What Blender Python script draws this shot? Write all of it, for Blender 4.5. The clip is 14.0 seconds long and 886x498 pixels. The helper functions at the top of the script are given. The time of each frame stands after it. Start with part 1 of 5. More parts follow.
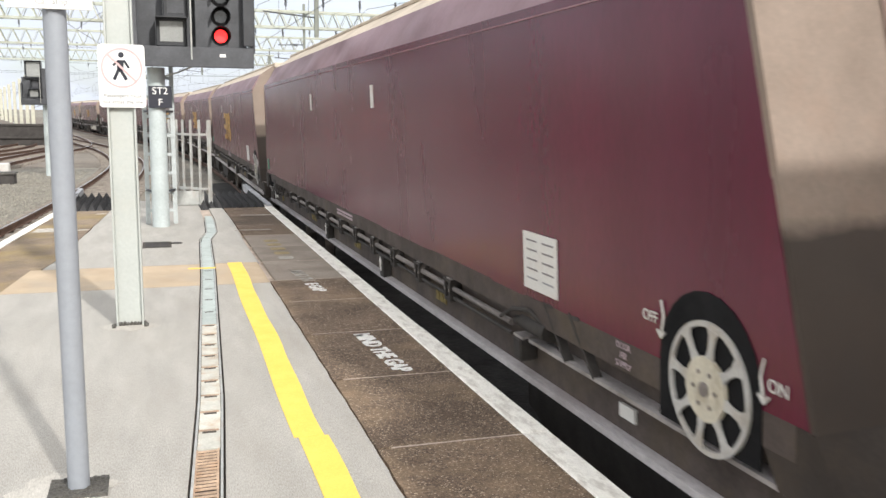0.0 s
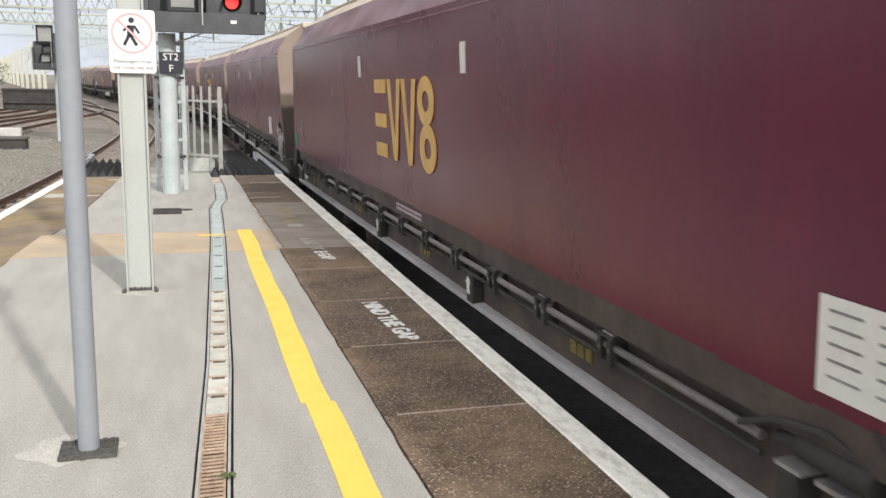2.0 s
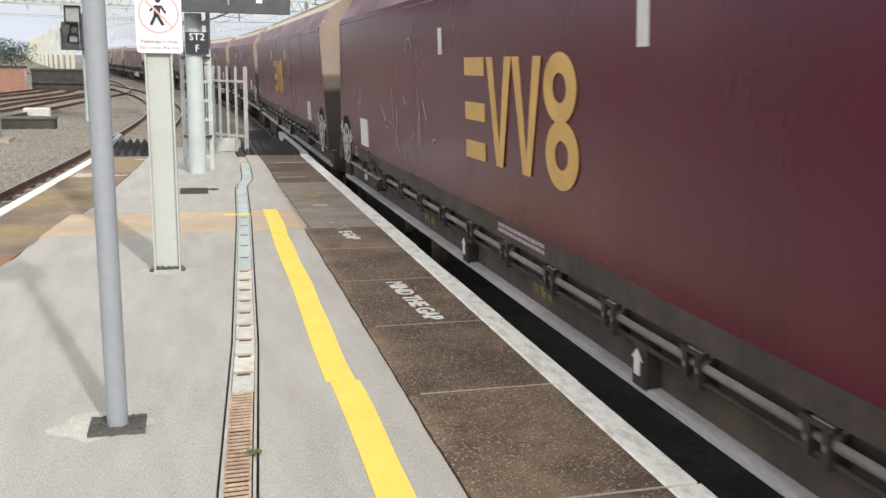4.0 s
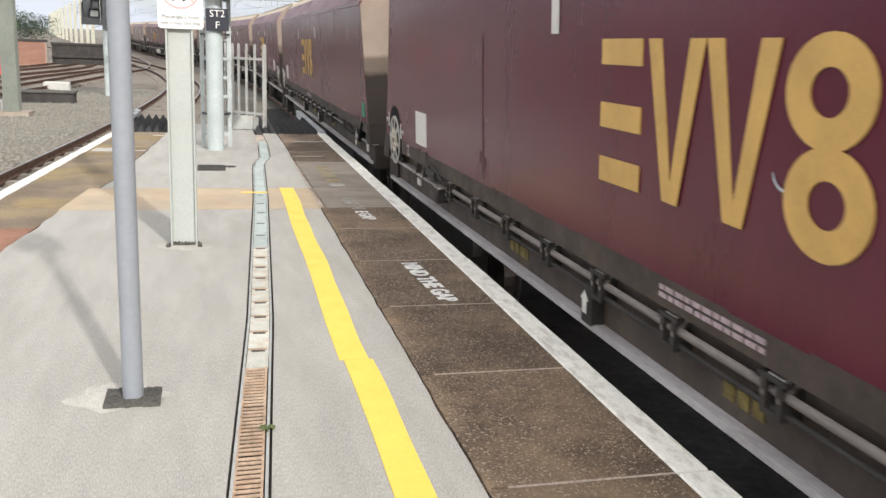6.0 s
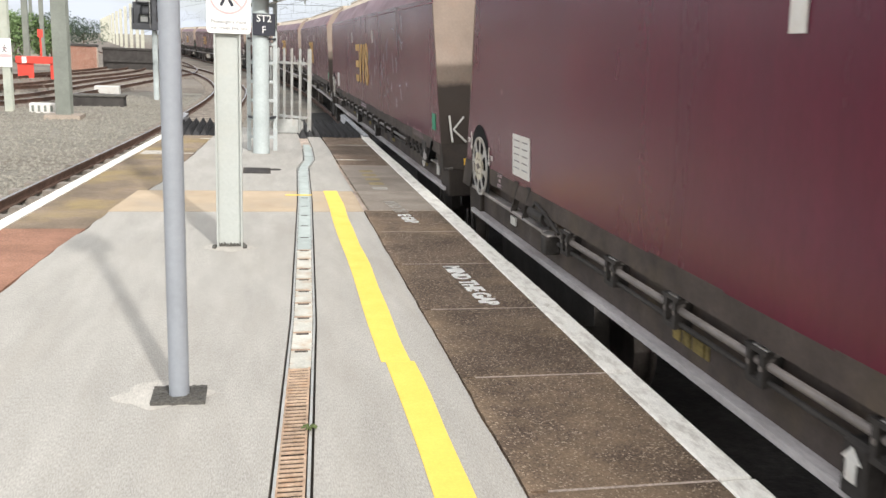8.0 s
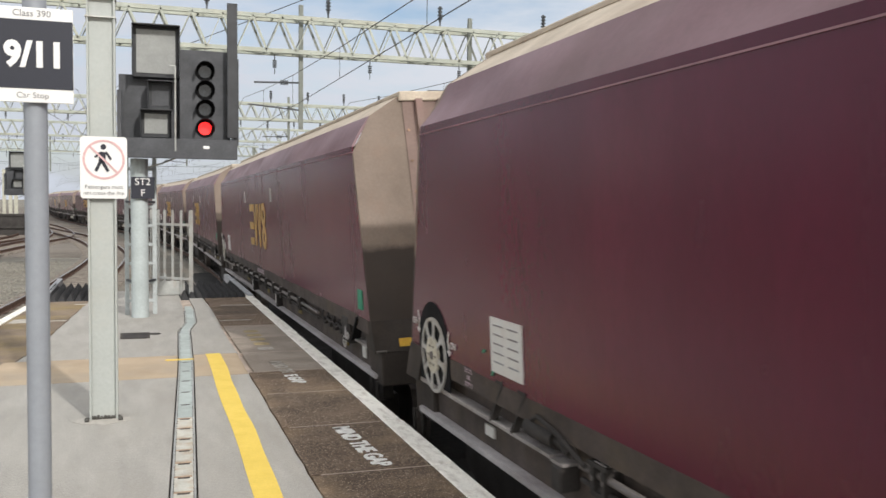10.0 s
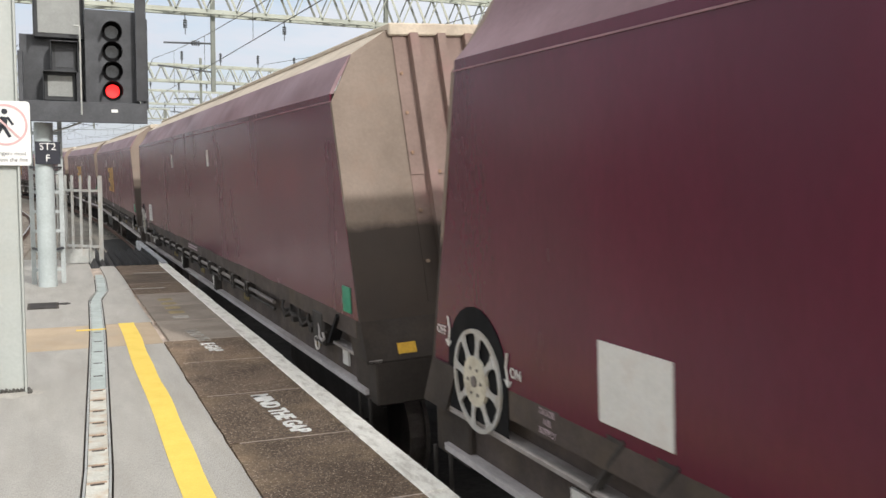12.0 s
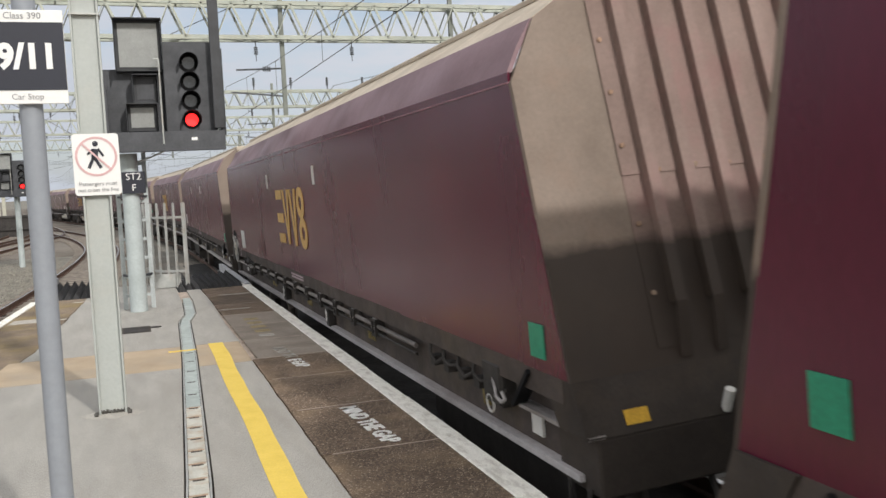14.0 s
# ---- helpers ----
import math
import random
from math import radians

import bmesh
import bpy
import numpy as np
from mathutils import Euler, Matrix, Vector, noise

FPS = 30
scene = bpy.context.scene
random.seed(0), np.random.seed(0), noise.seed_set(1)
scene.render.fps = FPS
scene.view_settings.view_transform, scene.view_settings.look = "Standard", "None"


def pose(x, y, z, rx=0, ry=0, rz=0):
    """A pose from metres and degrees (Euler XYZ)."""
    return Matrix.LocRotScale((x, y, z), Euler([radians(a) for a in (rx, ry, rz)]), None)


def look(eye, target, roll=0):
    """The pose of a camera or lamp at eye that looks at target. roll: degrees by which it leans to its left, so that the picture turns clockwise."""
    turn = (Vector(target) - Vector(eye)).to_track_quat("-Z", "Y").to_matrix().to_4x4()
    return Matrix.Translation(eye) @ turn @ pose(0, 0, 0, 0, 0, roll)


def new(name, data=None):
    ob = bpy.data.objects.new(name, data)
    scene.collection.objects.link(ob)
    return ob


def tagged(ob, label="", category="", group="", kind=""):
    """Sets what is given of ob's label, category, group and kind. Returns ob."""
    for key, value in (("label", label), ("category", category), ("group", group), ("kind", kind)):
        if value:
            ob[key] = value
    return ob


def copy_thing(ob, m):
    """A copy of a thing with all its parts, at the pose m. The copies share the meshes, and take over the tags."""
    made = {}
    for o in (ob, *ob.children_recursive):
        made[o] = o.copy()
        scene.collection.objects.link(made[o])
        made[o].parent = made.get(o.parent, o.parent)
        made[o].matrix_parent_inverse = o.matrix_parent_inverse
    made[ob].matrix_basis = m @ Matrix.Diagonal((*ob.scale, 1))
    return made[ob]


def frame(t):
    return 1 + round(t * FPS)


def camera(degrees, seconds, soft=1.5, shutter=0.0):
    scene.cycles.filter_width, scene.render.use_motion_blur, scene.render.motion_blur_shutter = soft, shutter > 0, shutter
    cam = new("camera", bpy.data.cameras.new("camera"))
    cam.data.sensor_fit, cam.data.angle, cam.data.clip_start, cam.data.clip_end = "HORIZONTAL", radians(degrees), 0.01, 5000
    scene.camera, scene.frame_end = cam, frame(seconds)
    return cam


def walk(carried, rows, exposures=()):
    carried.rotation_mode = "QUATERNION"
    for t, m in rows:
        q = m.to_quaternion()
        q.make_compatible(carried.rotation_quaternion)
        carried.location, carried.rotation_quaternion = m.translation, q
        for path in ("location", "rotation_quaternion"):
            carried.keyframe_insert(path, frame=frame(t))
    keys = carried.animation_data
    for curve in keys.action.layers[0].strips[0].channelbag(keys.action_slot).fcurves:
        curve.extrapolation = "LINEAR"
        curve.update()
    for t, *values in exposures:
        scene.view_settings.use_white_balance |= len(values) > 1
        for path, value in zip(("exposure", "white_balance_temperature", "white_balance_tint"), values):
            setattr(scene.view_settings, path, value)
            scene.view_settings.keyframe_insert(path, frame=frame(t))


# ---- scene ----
LENS = 52.2
# seconds, eye x y z, yaw, pitch, roll
PATH = [
(0, -0.003, 0.013, 1.639, -17.64, -8.56, 0.58),
    (0.5, 0.004, 0.009, 1.636, -17.74, -9.80, 0.68),
    (1, 0.006, 0.007, 1.640, -17.62, -9.88, 0.96),
    (1.5, 0.002, -0.000, 1.640, -17.57, -9.99, 1.18),
    (2, 0.006, -0.003, 1.638, -17.02, -10.47, 1.18),
    (2.5, 0.005, 0.000, 1.636, -16.52, -11.05, 0.79),
    (3, 0.007, 0.002, 1.636, -15.92, -11.49, 0.75),
    (5.5, 0.003, -0.013, 1.638, -14.89, -12.25, 1.70),
    (6, -0.002, -0.006, 1.630, -14.55, -12.85, 2.27),
    (6.5, -0.004, -0.007, 1.628, -13.60, -13.01, 2.38),
    (7, -0.009, -0.021, 1.633, -12.70, -12.88, 2.29),
    (9.3, -0.001, -0.023, 1.622, -11.60, -11.74, 2.11),
    (9.5, 0.018, -0.007, 1.634, -13.18, -9.05, 1.38),
    (10, 0.019, 0.027, 1.647, -18.67, -2.91, 0.58),
    (10.5, -0.040, 0.062, 1.645, -24.51, -3.70, 0.43),
    (11, -0.010, 0.052, 1.653, -27.66, -3.84, 1.20),
    (11.5, 0.033, 0.044, 1.626, -25.93, -4.49, 0.49),
    (12, 0.018, 0.002, 1.667, -23.85, -5.17, 0.46),
    (12.5, 0.007, -0.020, 1.663, -22.76, -4.20, 0.11),
    (13, 0.002, -0.047, 1.660, -20.49, -4.69, -2.04),
    (13.5, -0.022, -0.044, 1.652, -18.96, -5.12, -2.84),
    (14, -0.031, -0.035, 1.645, -19.14, -4.33, -2.68),
]


def camera_pose(x, y, z, yaw, pitch, roll):
    a, b = radians(yaw), radians(pitch)
    ahead = Vector((-math.sin(a) * math.cos(b), math.cos(a) * math.cos(b), math.sin(b)))
    eye = Vector((x, y, z))
    return look(eye, eye + 10 * ahead, roll)


cam = camera(LENS, 14.0, soft=1.5, shutter=0.12)
walk(cam, [(t, camera_pose(*r)) for t, *r in PATH],
     exposures=[(0.0, 0.36), (0.5, 0.1), (1.0, 0.18), (1.5, 0.14), (3.0, 0.12), (5.5, 0.2), (6.5, 0.26), (7.0, 0.3), (9.6, 0.34), (10.0, -0.18), (10.5, -0.38), (11.0, 0.34), (11.5, 0.22), (12.0, -0.02), (12.5, -0.08), (14.0, -0.29)])

# ---- daylight: hazy sun from behind the camera, to the right of the track ----
SUN_EL, SUN_AZ = 32.5, 164.3
world = bpy.data.worlds.new("sky")
scene.world = world
world.use_nodes = True
wn, wl = world.node_tree.nodes, world.node_tree.links
wn.clear()
w_out = wn.new("ShaderNodeOutputWorld")
w_bg = wn.new("ShaderNodeBackground")
w_sky = wn.new("ShaderNodeTexSky")
w_sky.sky_type = "NISHITA"
w_sky.sun_disc = False
w_sky.sun_elevation, w_sky.sun_rotation = radians(SUN_EL), radians(SUN_AZ)
w_sky.dust_density = 2.0
w_tc = wn.new("ShaderNodeTexCoord")
w_map = wn.new("ShaderNodeMapping")
w_map.inputs["Scale"].default_value = (1.6, 1.6, 6.0)
w_noise = wn.new("ShaderNodeTexNoise")
w_noise.inputs["Scale"].default_value = 2.2
w_noise.inputs["Detail"].default_value = 7
w_noise.inputs["Roughness"].default_value = 0.58
w_ramp = wn.new("ShaderNodeValToRGB")
w_ramp.color_ramp.elements[0].position, w_ramp.color_ramp.elements[1].position = 0.26, 0.55
w_mix = wn.new("ShaderNodeMixRGB")
# the haze is brighter on the sun's side of the sky
w_dot = wn.new("ShaderNodeVectorMath")
w_dot.operation = "DOT_PRODUCT"
w_dot.inputs[1].default_value = (math.sin(radians(SUN_AZ)) * math.cos(radians(SUN_EL)), math.cos(radians(SUN_AZ)) * math.cos(radians(SUN_EL)), math.sin(radians(SUN_EL)))
w_glow = wn.new("ShaderNodeMapRange")
w_glow.inputs["From Min"].default_value, w_glow.inputs["From Max"].default_value = -0.75, 0.8
w_cloud = wn.new("ShaderNodeMixRGB")
w_cloud.inputs[1].default_value = (4.75, 5.05, 5.65, 1)
w_cloud.inputs[2].default_value = (11.0, 10.8, 10.4, 1)
wl.new(w_tc.outputs["Generated"], w_dot.inputs[0])
wl.new(w_dot.outputs["Value"], w_glow.inputs[0])
wl.new(w_glow.outputs[0], w_cloud.inputs[0])
wl.new(w_cloud.outputs[0], w_mix.inputs[2])
w_bg.inputs["Strength"].default_value = 0.15
wl.new(w_tc.outputs["Generated"], w_map.inputs[0])
wl.new(w_map.outputs[0], w_noise.inputs["Vector"])
wl.new(w_noise.outputs["Fac"], w_ramp.inputs[0])
wl.new(w_ramp.outputs[0], w_mix.inputs[0])
wl.new(w_sky.outputs[0], w_mix.inputs[1])
wl.new(w_mix.outputs[0], w_bg.inputs[0])
wl.new(w_bg.outputs[0], w_out.inputs[0])

sun_dir = Vector((math.sin(radians(SUN_AZ)) * math.cos(radians(SUN_EL)),
                  math.cos(radians(SUN_AZ)) * math.cos(radians(SUN_EL)), math.sin(radians(SUN_EL))))
sun = new("sun", bpy.data.lights.new("sun", "SUN"))
sun.data.energy, sun.data.angle, sun.data.color = 2.9, radians(2.0), (1.0, 0.962, 0.915)
sun.matrix_world = look(sun_dir * 60, (0, 0, 0))


# ---- materials ----
def material(name, colour, rough=0.7, metal=0.0, dark=0.7, light=1.2, scale=3.0, grain=60.0, grain_amount=0.25,
             bump=0.15, stain=None, stain_amount=0.0, stain_scale=1.2, specular=0.5, per_object=0.0, stretch=(1, 1, 1), speck=None, speck_scale=80.0, speck_share=0.15):
    """A surface with broad variation, fine grain, optional stains and relief, in metres of object space."""
    m = bpy.data.materials.new(name)
    m.use_nodes = True
    n, l = m.node_tree.nodes, m.node_tree.links
    bs = n["Principled BSDF"]
    bs.inputs["Metallic"].default_value = metal
    bs.inputs["Specular IOR Level"].default_value = specular
    tc = n.new("ShaderNodeTexCoord")
    mp = n.new("ShaderNodeMapping")
    mp.inputs["Scale"].default_value = stretch
    l.new(tc.outputs["Object"], mp.inputs[0])

    def tex(s, detail, r=0.6):
        t = n.new("ShaderNodeTexNoise")
        t.inputs["Scale"].default_value, t.inputs["Detail"].default_value = s, detail
        t.inputs["Roughness"].default_value = r
        l.new(mp.outputs[0], t.inputs["Vector"])
        return t

    def mixed(kind, fac, a, b):
        x = n.new("ShaderNodeMixRGB")
        x.blend_type = kind
        for k, v in ((0, fac), (1, a), (2, b)):
            if isinstance(v, (int, float)):
                x.inputs[k].default_value = v
            elif isinstance(v, tuple):
                x.inputs[k].default_value = (*v[:3], 1)
            else:
                l.new(v, x.inputs[k])
        return x.outputs[0]

    def ramp(src, lo, hi, a, b):
        x = n.new("ShaderNodeValToRGB")
        e = x.color_ramp.elements
        e[0].position, e[1].position = lo, hi
        e[0].color, e[1].color = (*a, 1), (*b, 1)
        l.new(src, x.inputs[0])
        return x.outputs[0]

    broad, fine = tex(scale, 5), tex(grain, 3, 0.7)
    c = ramp(broad.outputs["Fac"], 0.3, 0.7, tuple(v * dark for v in colour), tuple(min(1, v * light) for v in colour))
    g = ramp(fine.outputs["Fac"], 0.3, 0.7, (1 - grain_amount,) * 3, (1 + grain_amount * 0.6,) * 3)
    c = mixed("MULTIPLY", 1.0, c, g)
    if speck:
        vo = n.new("ShaderNodeTexVoronoi")
        vo.inputs["Scale"].default_value = speck_scale
        l.new(mp.outputs[0], vo.inputs["Vector"])
        sep = n.new("ShaderNodeSeparateColor")
        l.new(vo.outputs["Color"], sep.inputs[0])
        f = ramp(sep.outputs[0], 1 - speck_share - 0.02, 1 - speck_share, (0, 0, 0), (1, 1, 1))
        c = mixed("MIX", f, c, speck)
        f = ramp(sep.outputs[1], 0.66, 0.70, (0, 0, 0), (0.7, 0.7, 0.7))
        c = mixed("MIX", f, c, tuple(v * 0.35 for v in colour))
    if stain:
        st = tex(stain_scale, 6, 0.65)
        f = ramp(st.outputs["Fac"], 0.48, 0.66, (0, 0, 0), (stain_amount,) * 3)
        c = mixed("MIX", f, c, stain)
    if per_object:
        oi = n.new("ShaderNodeObjectInfo")
        v = ramp(oi.outputs["Random"], 0.0, 1.0, (1 - per_object,) * 3, (1 + per_object,) * 3)
        c = mixed("MULTIPLY", 1.0, c, v)
    l.new(c, bs.inputs["Base Color"])
    r = ramp(broad.outputs["Fac"], 0.3, 0.7, (min(1, rough * 1.12),) * 3, (rough * 0.85,) * 3)
    l.new(r, bs.inputs["Roughness"])
    if bump:
        b = n.new("ShaderNodeBump")
        b.inputs["Strength"].default_value, b.inputs["Distance"].default_value = bump, 0.01
        l.new(fine.outputs["Fac"], b.inputs["Height"])
        l.new(b.outputs[0], bs.inputs["Normal"])
    return m


def glowing(name, colour, strength):
    m = bpy.data.materials.new(name)
    m.use_nodes = True
    b = m.node_tree.nodes["Principled BSDF"]
    b.inputs["Base Color"].default_value = (*colour, 1)
    b.inputs["Emission Color"].default_value = (*colour, 1)
    b.inputs["Emission Strength"].default_value = strength
    return m


M = {}
M["concrete"] = material("concrete", (0.42, 0.402, 0.366), 0.9, dark=0.88, light=1.1, scale=1.1, grain=45, grain_amount=0.34, stretch=(4.5, 0.9, 1),
                         bump=0.6, stain=(0.33, 0.305, 0.265), stain_amount=0.4, stain_scale=0.8)
M["pale_cement"] = material("pale_cement", (0.485, 0.46, 0.415), 0.92, dark=0.85, light=1.08, scale=6, grain=55, grain_amount=0.22, stretch=(2.2, 0.6, 1), bump=0.4)
M["patch"] = material("patch", (0.46, 0.36, 0.25), 0.9, dark=0.85, light=1.1, scale=1.6, grain=90, grain_amount=0.15, bump=0.2,
                      stain=(0.34, 0.31, 0.26), stain_amount=0.4, stain_scale=1.5)
M["slab"] = material("slab", (0.185, 0.128, 0.086), 0.92, dark=0.62, light=1.3, scale=1.8, grain=48, grain_amount=0.6, bump=0.9,
                     stain=(0.36, 0.255, 0.155), stain_amount=0.55, stain_scale=1.1, per_object=0.16, speck=(0.43, 0.34, 0.25), speck_scale=130, speck_share=0.10)
M["pale_slab"] = material("pale_slab", (0.36, 0.305, 0.25), 0.92, dark=0.8, light=1.15, scale=2, grain=75, grain_amount=0.4, bump=0.5,
                          stain=(0.16, 0.13, 0.1), stain_amount=0.4, per_object=0.1)
M["old_brown"] = material("old_brown", (0.22, 0.165, 0.115), 0.92, dark=0.6, light=1.3, scale=1.3, grain=70, grain_amount=0.4, bump=0.5,
                          stain=(0.34, 0.25, 0.09), stain_amount=0.6, stain_scale=0.9)
M["old_red"] = material("old_red", (0.30, 0.15, 0.095), 0.92, dark=0.7, light=1.25, scale=2, grain=70, grain_amount=0.35, bump=0.4)
M["joint"] = material("joint", (0.56, 0.46, 0.38), 0.95, grain=50, grain_amount=0.4)
M["white_line"] = material("white_line", (0.95, 0.92, 0.84), 0.85, dark=0.9, light=1.05, scale=4, grain=60, grain_amount=0.12, bump=0.35, stretch=(2.2, 0.8, 1),
                           stain=(0.40, 0.35, 0.28), stain_amount=0.5, stain_scale=7)
M["yellow_line"] = material("yellow_line", (0.80, 0.58, 0.105), 0.75, dark=0.95, light=1.04, scale=5, grain=90, grain_amount=0.08, bump=0.2)
M["worn_white"] = material("worn_white", (0.93, 0.91, 0.87), 0.85, grain=120, grain_amount=0.2, scale=12, dark=0.85, light=1.1)
M["faded_white"] = material("faded_white", (0.52, 0.48, 0.42), 0.85, grain=120, grain_amount=0.5, scale=12, dark=0.6, light=1.2)
M["faded_yellow"] = material("faded_yellow", (0.42, 0.33, 0.17), 0.85, grain=120, grain_amount=0.5, scale=12, dark=0.6, light=1.2)
M["galvanised"] = material("galvanised", (0.46, 0.47, 0.45), 0.55, metal=0.35, dark=0.85, light=1.12, scale=4, grain=40, grain_amount=0.12,
                           stain=(0.32, 0.2, 0.12), stain_amount=0.3, stain_scale=6)
M["rust_steel"] = material("rust_steel", (0.34, 0.22, 0.15), 0.8, metal=0.2, dark=0.65, light=1.4, scale=9, grain=70, grain_amount=0.3,
                           stain=(0.42, 0.36, 0.29), stain_amount=0.6, stain_scale=7, per_object=0.25)
M["drain_pale"] = material("drain_pale", (0.55, 0.54, 0.48), 0.8, dark=0.85, light=1.1, scale=8, grain=70, grain_amount=0.15,
                           stain=(0.42, 0.29, 0.18), stain_amount=0.6, stain_scale=7, per_object=0.12)
M["drain_green"] = material("drain_green", (0.42, 0.47, 0.45), 0.75, dark=0.85, light=1.1, scale=8, grain=70, grain_amount=0.15, per_object=0.08)
M["drain_tan"] = material("drain_tan", (0.47, 0.34, 0.24), 0.8, dark=0.65, light=1.2, scale=12, grain=70, grain_amount=0.25,
                          stain=(0.33, 0.17, 0.08), stain_amount=0.5, stain_scale=8, per_object=0.15)
M["drain_dark"] = material("drain_dark", (0.06, 0.05, 0.04), 0.9)
M["pole_grey"] = material("pole_grey", (0.27, 0.29, 0.32), 0.5, dark=0.93, light=1.06, scale=3, grain=30, grain_amount=0.06, bump=0.05)
M["post_paint"] = material("post_paint", (0.42, 0.445, 0.425), 0.6, dark=0.92, light=1.05, scale=1.5, grain=40, grain_amount=0.06, bump=0.08,
                           stain=(0.43, 0.42, 0.37), stain_amount=0.35, stain_scale=2.5)
M["signal_post"] = material("signal_post", (0.45, 0.50, 0.50), 0.6, dark=0.88, light=1.08, scale=3, grain=40, grain_amount=0.1, bump=0.1)
M["mortar"] = material("mortar", (0.10, 0.095, 0.085), 0.95, grain=90, grain_amount=0.6, bump=0.6)
M["deep_black"] = material("deep_black", (0.008, 0.008, 0.009), 0.9, scale=4, specular=0.2)
M["black_paint"] = material("black_paint", (0.022, 0.024, 0.028), 0.5, dark=0.8, light=1.5, scale=4, grain=40, grain_amount=0.15, bump=0.1)
M["dark_grey"] = material("dark_grey", (0.055, 0.058, 0.065), 0.6, dark=0.8, light=1.3, scale=4, grain=40, grain_amount=0.15, bump=0.1)
M["route_glass"] = material("route_glass", (0.30, 0.31, 0.30), 0.35, dark=0.85, light=1.1, scale=5, grain=120, grain_amount=0.2, bump=0.05)
M["lens_off"] = material("lens_off", (0.035, 0.04, 0.045), 0.12, scale=8, bump=0.0)
M["red_lamp"] = glowing("red_lamp", (1.0, 0.02, 0.02), 2.2)
M["sign_white"] = material("sign_white", (0.80, 0.80, 0.78), 0.45, dark=0.96, light=1.02, scale=4, grain=60, grain_amount=0.04, bump=0.0)
M["sign_black"] = material("sign_black", (0.018, 0.02, 0.032), 0.4, dark=0.9, light=1.1, scale=4, grain=60, grain_amount=0.05, bump=0.0)
M["sign_grey_ink"] = material("sign_grey_ink", (0.25, 0.25, 0.26), 0.5, scale=4, grain=60, grain_amount=0.04, bump=0.0)
M["sign_pink"] = material("sign_pink", (0.62, 0.40, 0.40), 0.5, scale=6, dark=0.9, light=1.1, grain=60, grain_amount=0.05, bump=0.0)
M["spike"] = material("spike", (0.022, 0.021, 0.022), 0.7, scale=6, grain=60, grain_amount=0.3)
M["pale_edge"] = material("pale_edge", (0.45, 0.46, 0.48), 0.7, scale=5, dark=0.7, light=1.2, stain=(0.2, 0.18, 0.16), stain_amount=0.5, stain_scale=6)
# train
M["maroon"] = material("maroon", (0.088, 0.0066, 0.0240), 0.26, dark=0.82, light=1.16, scale=0.9, grain=25, grain_amount=0.1, bump=0.012, specular=0.42, stretch=(1, 1.6, 0.5),
                       stain=(0.078, 0.010, 0.029), stain_amount=0.5, stain_scale=0.5, per_object=0.08)
# paler than the body: the shoulder's highlight line is put into the colour
M["seam"] = material("seam", (0.30, 0.15, 0.17), 0.5, dark=0.8, light=1.2, scale=2, grain=25, grain_amount=0.2, bump=0.0)
# near-black: the shade under the train is put into bed and sleepers
M["shade_bed"] = material("shade_bed", (0.018, 0.016, 0.014), 0.95, dark=0.6, light=1.5, scale=2, grain=16, grain_amount=0.5, bump=0.9)
M["cinders"] = material("cinders", (0.155, 0.13, 0.105), 0.95, dark=0.65, light=1.35, scale=0.25, grain=6, grain_amount=0.4, bump=0.6,
                        stain=(0.22, 0.2, 0.17), stain_amount=0.6, stain_scale=0.12)
M["ladder_steel"] = material("ladder_steel", (0.50, 0.54, 0.54), 0.6, metal=0.2, dark=0.85, light=1.1, scale=5)
M["maroon_top"] = material("maroon_top", (0.21, 0.118, 0.132), 0.55, dark=0.85, light=1.15, scale=1.2, grain=25, grain_amount=0.12, bump=0.06,
                           stain=(0.16, 0.10, 0.095), stain_amount=0.45, stain_scale=0.7)
M["dust_cream"] = material("dust_cream", (0.56, 0.48, 0.385), 0.9, dark=0.8, light=1.12, scale=2.5, grain=50, grain_amount=0.15, bump=0.2,
                           stain=(0.36, 0.26, 0.2), stain_amount=0.4, stain_scale=2)
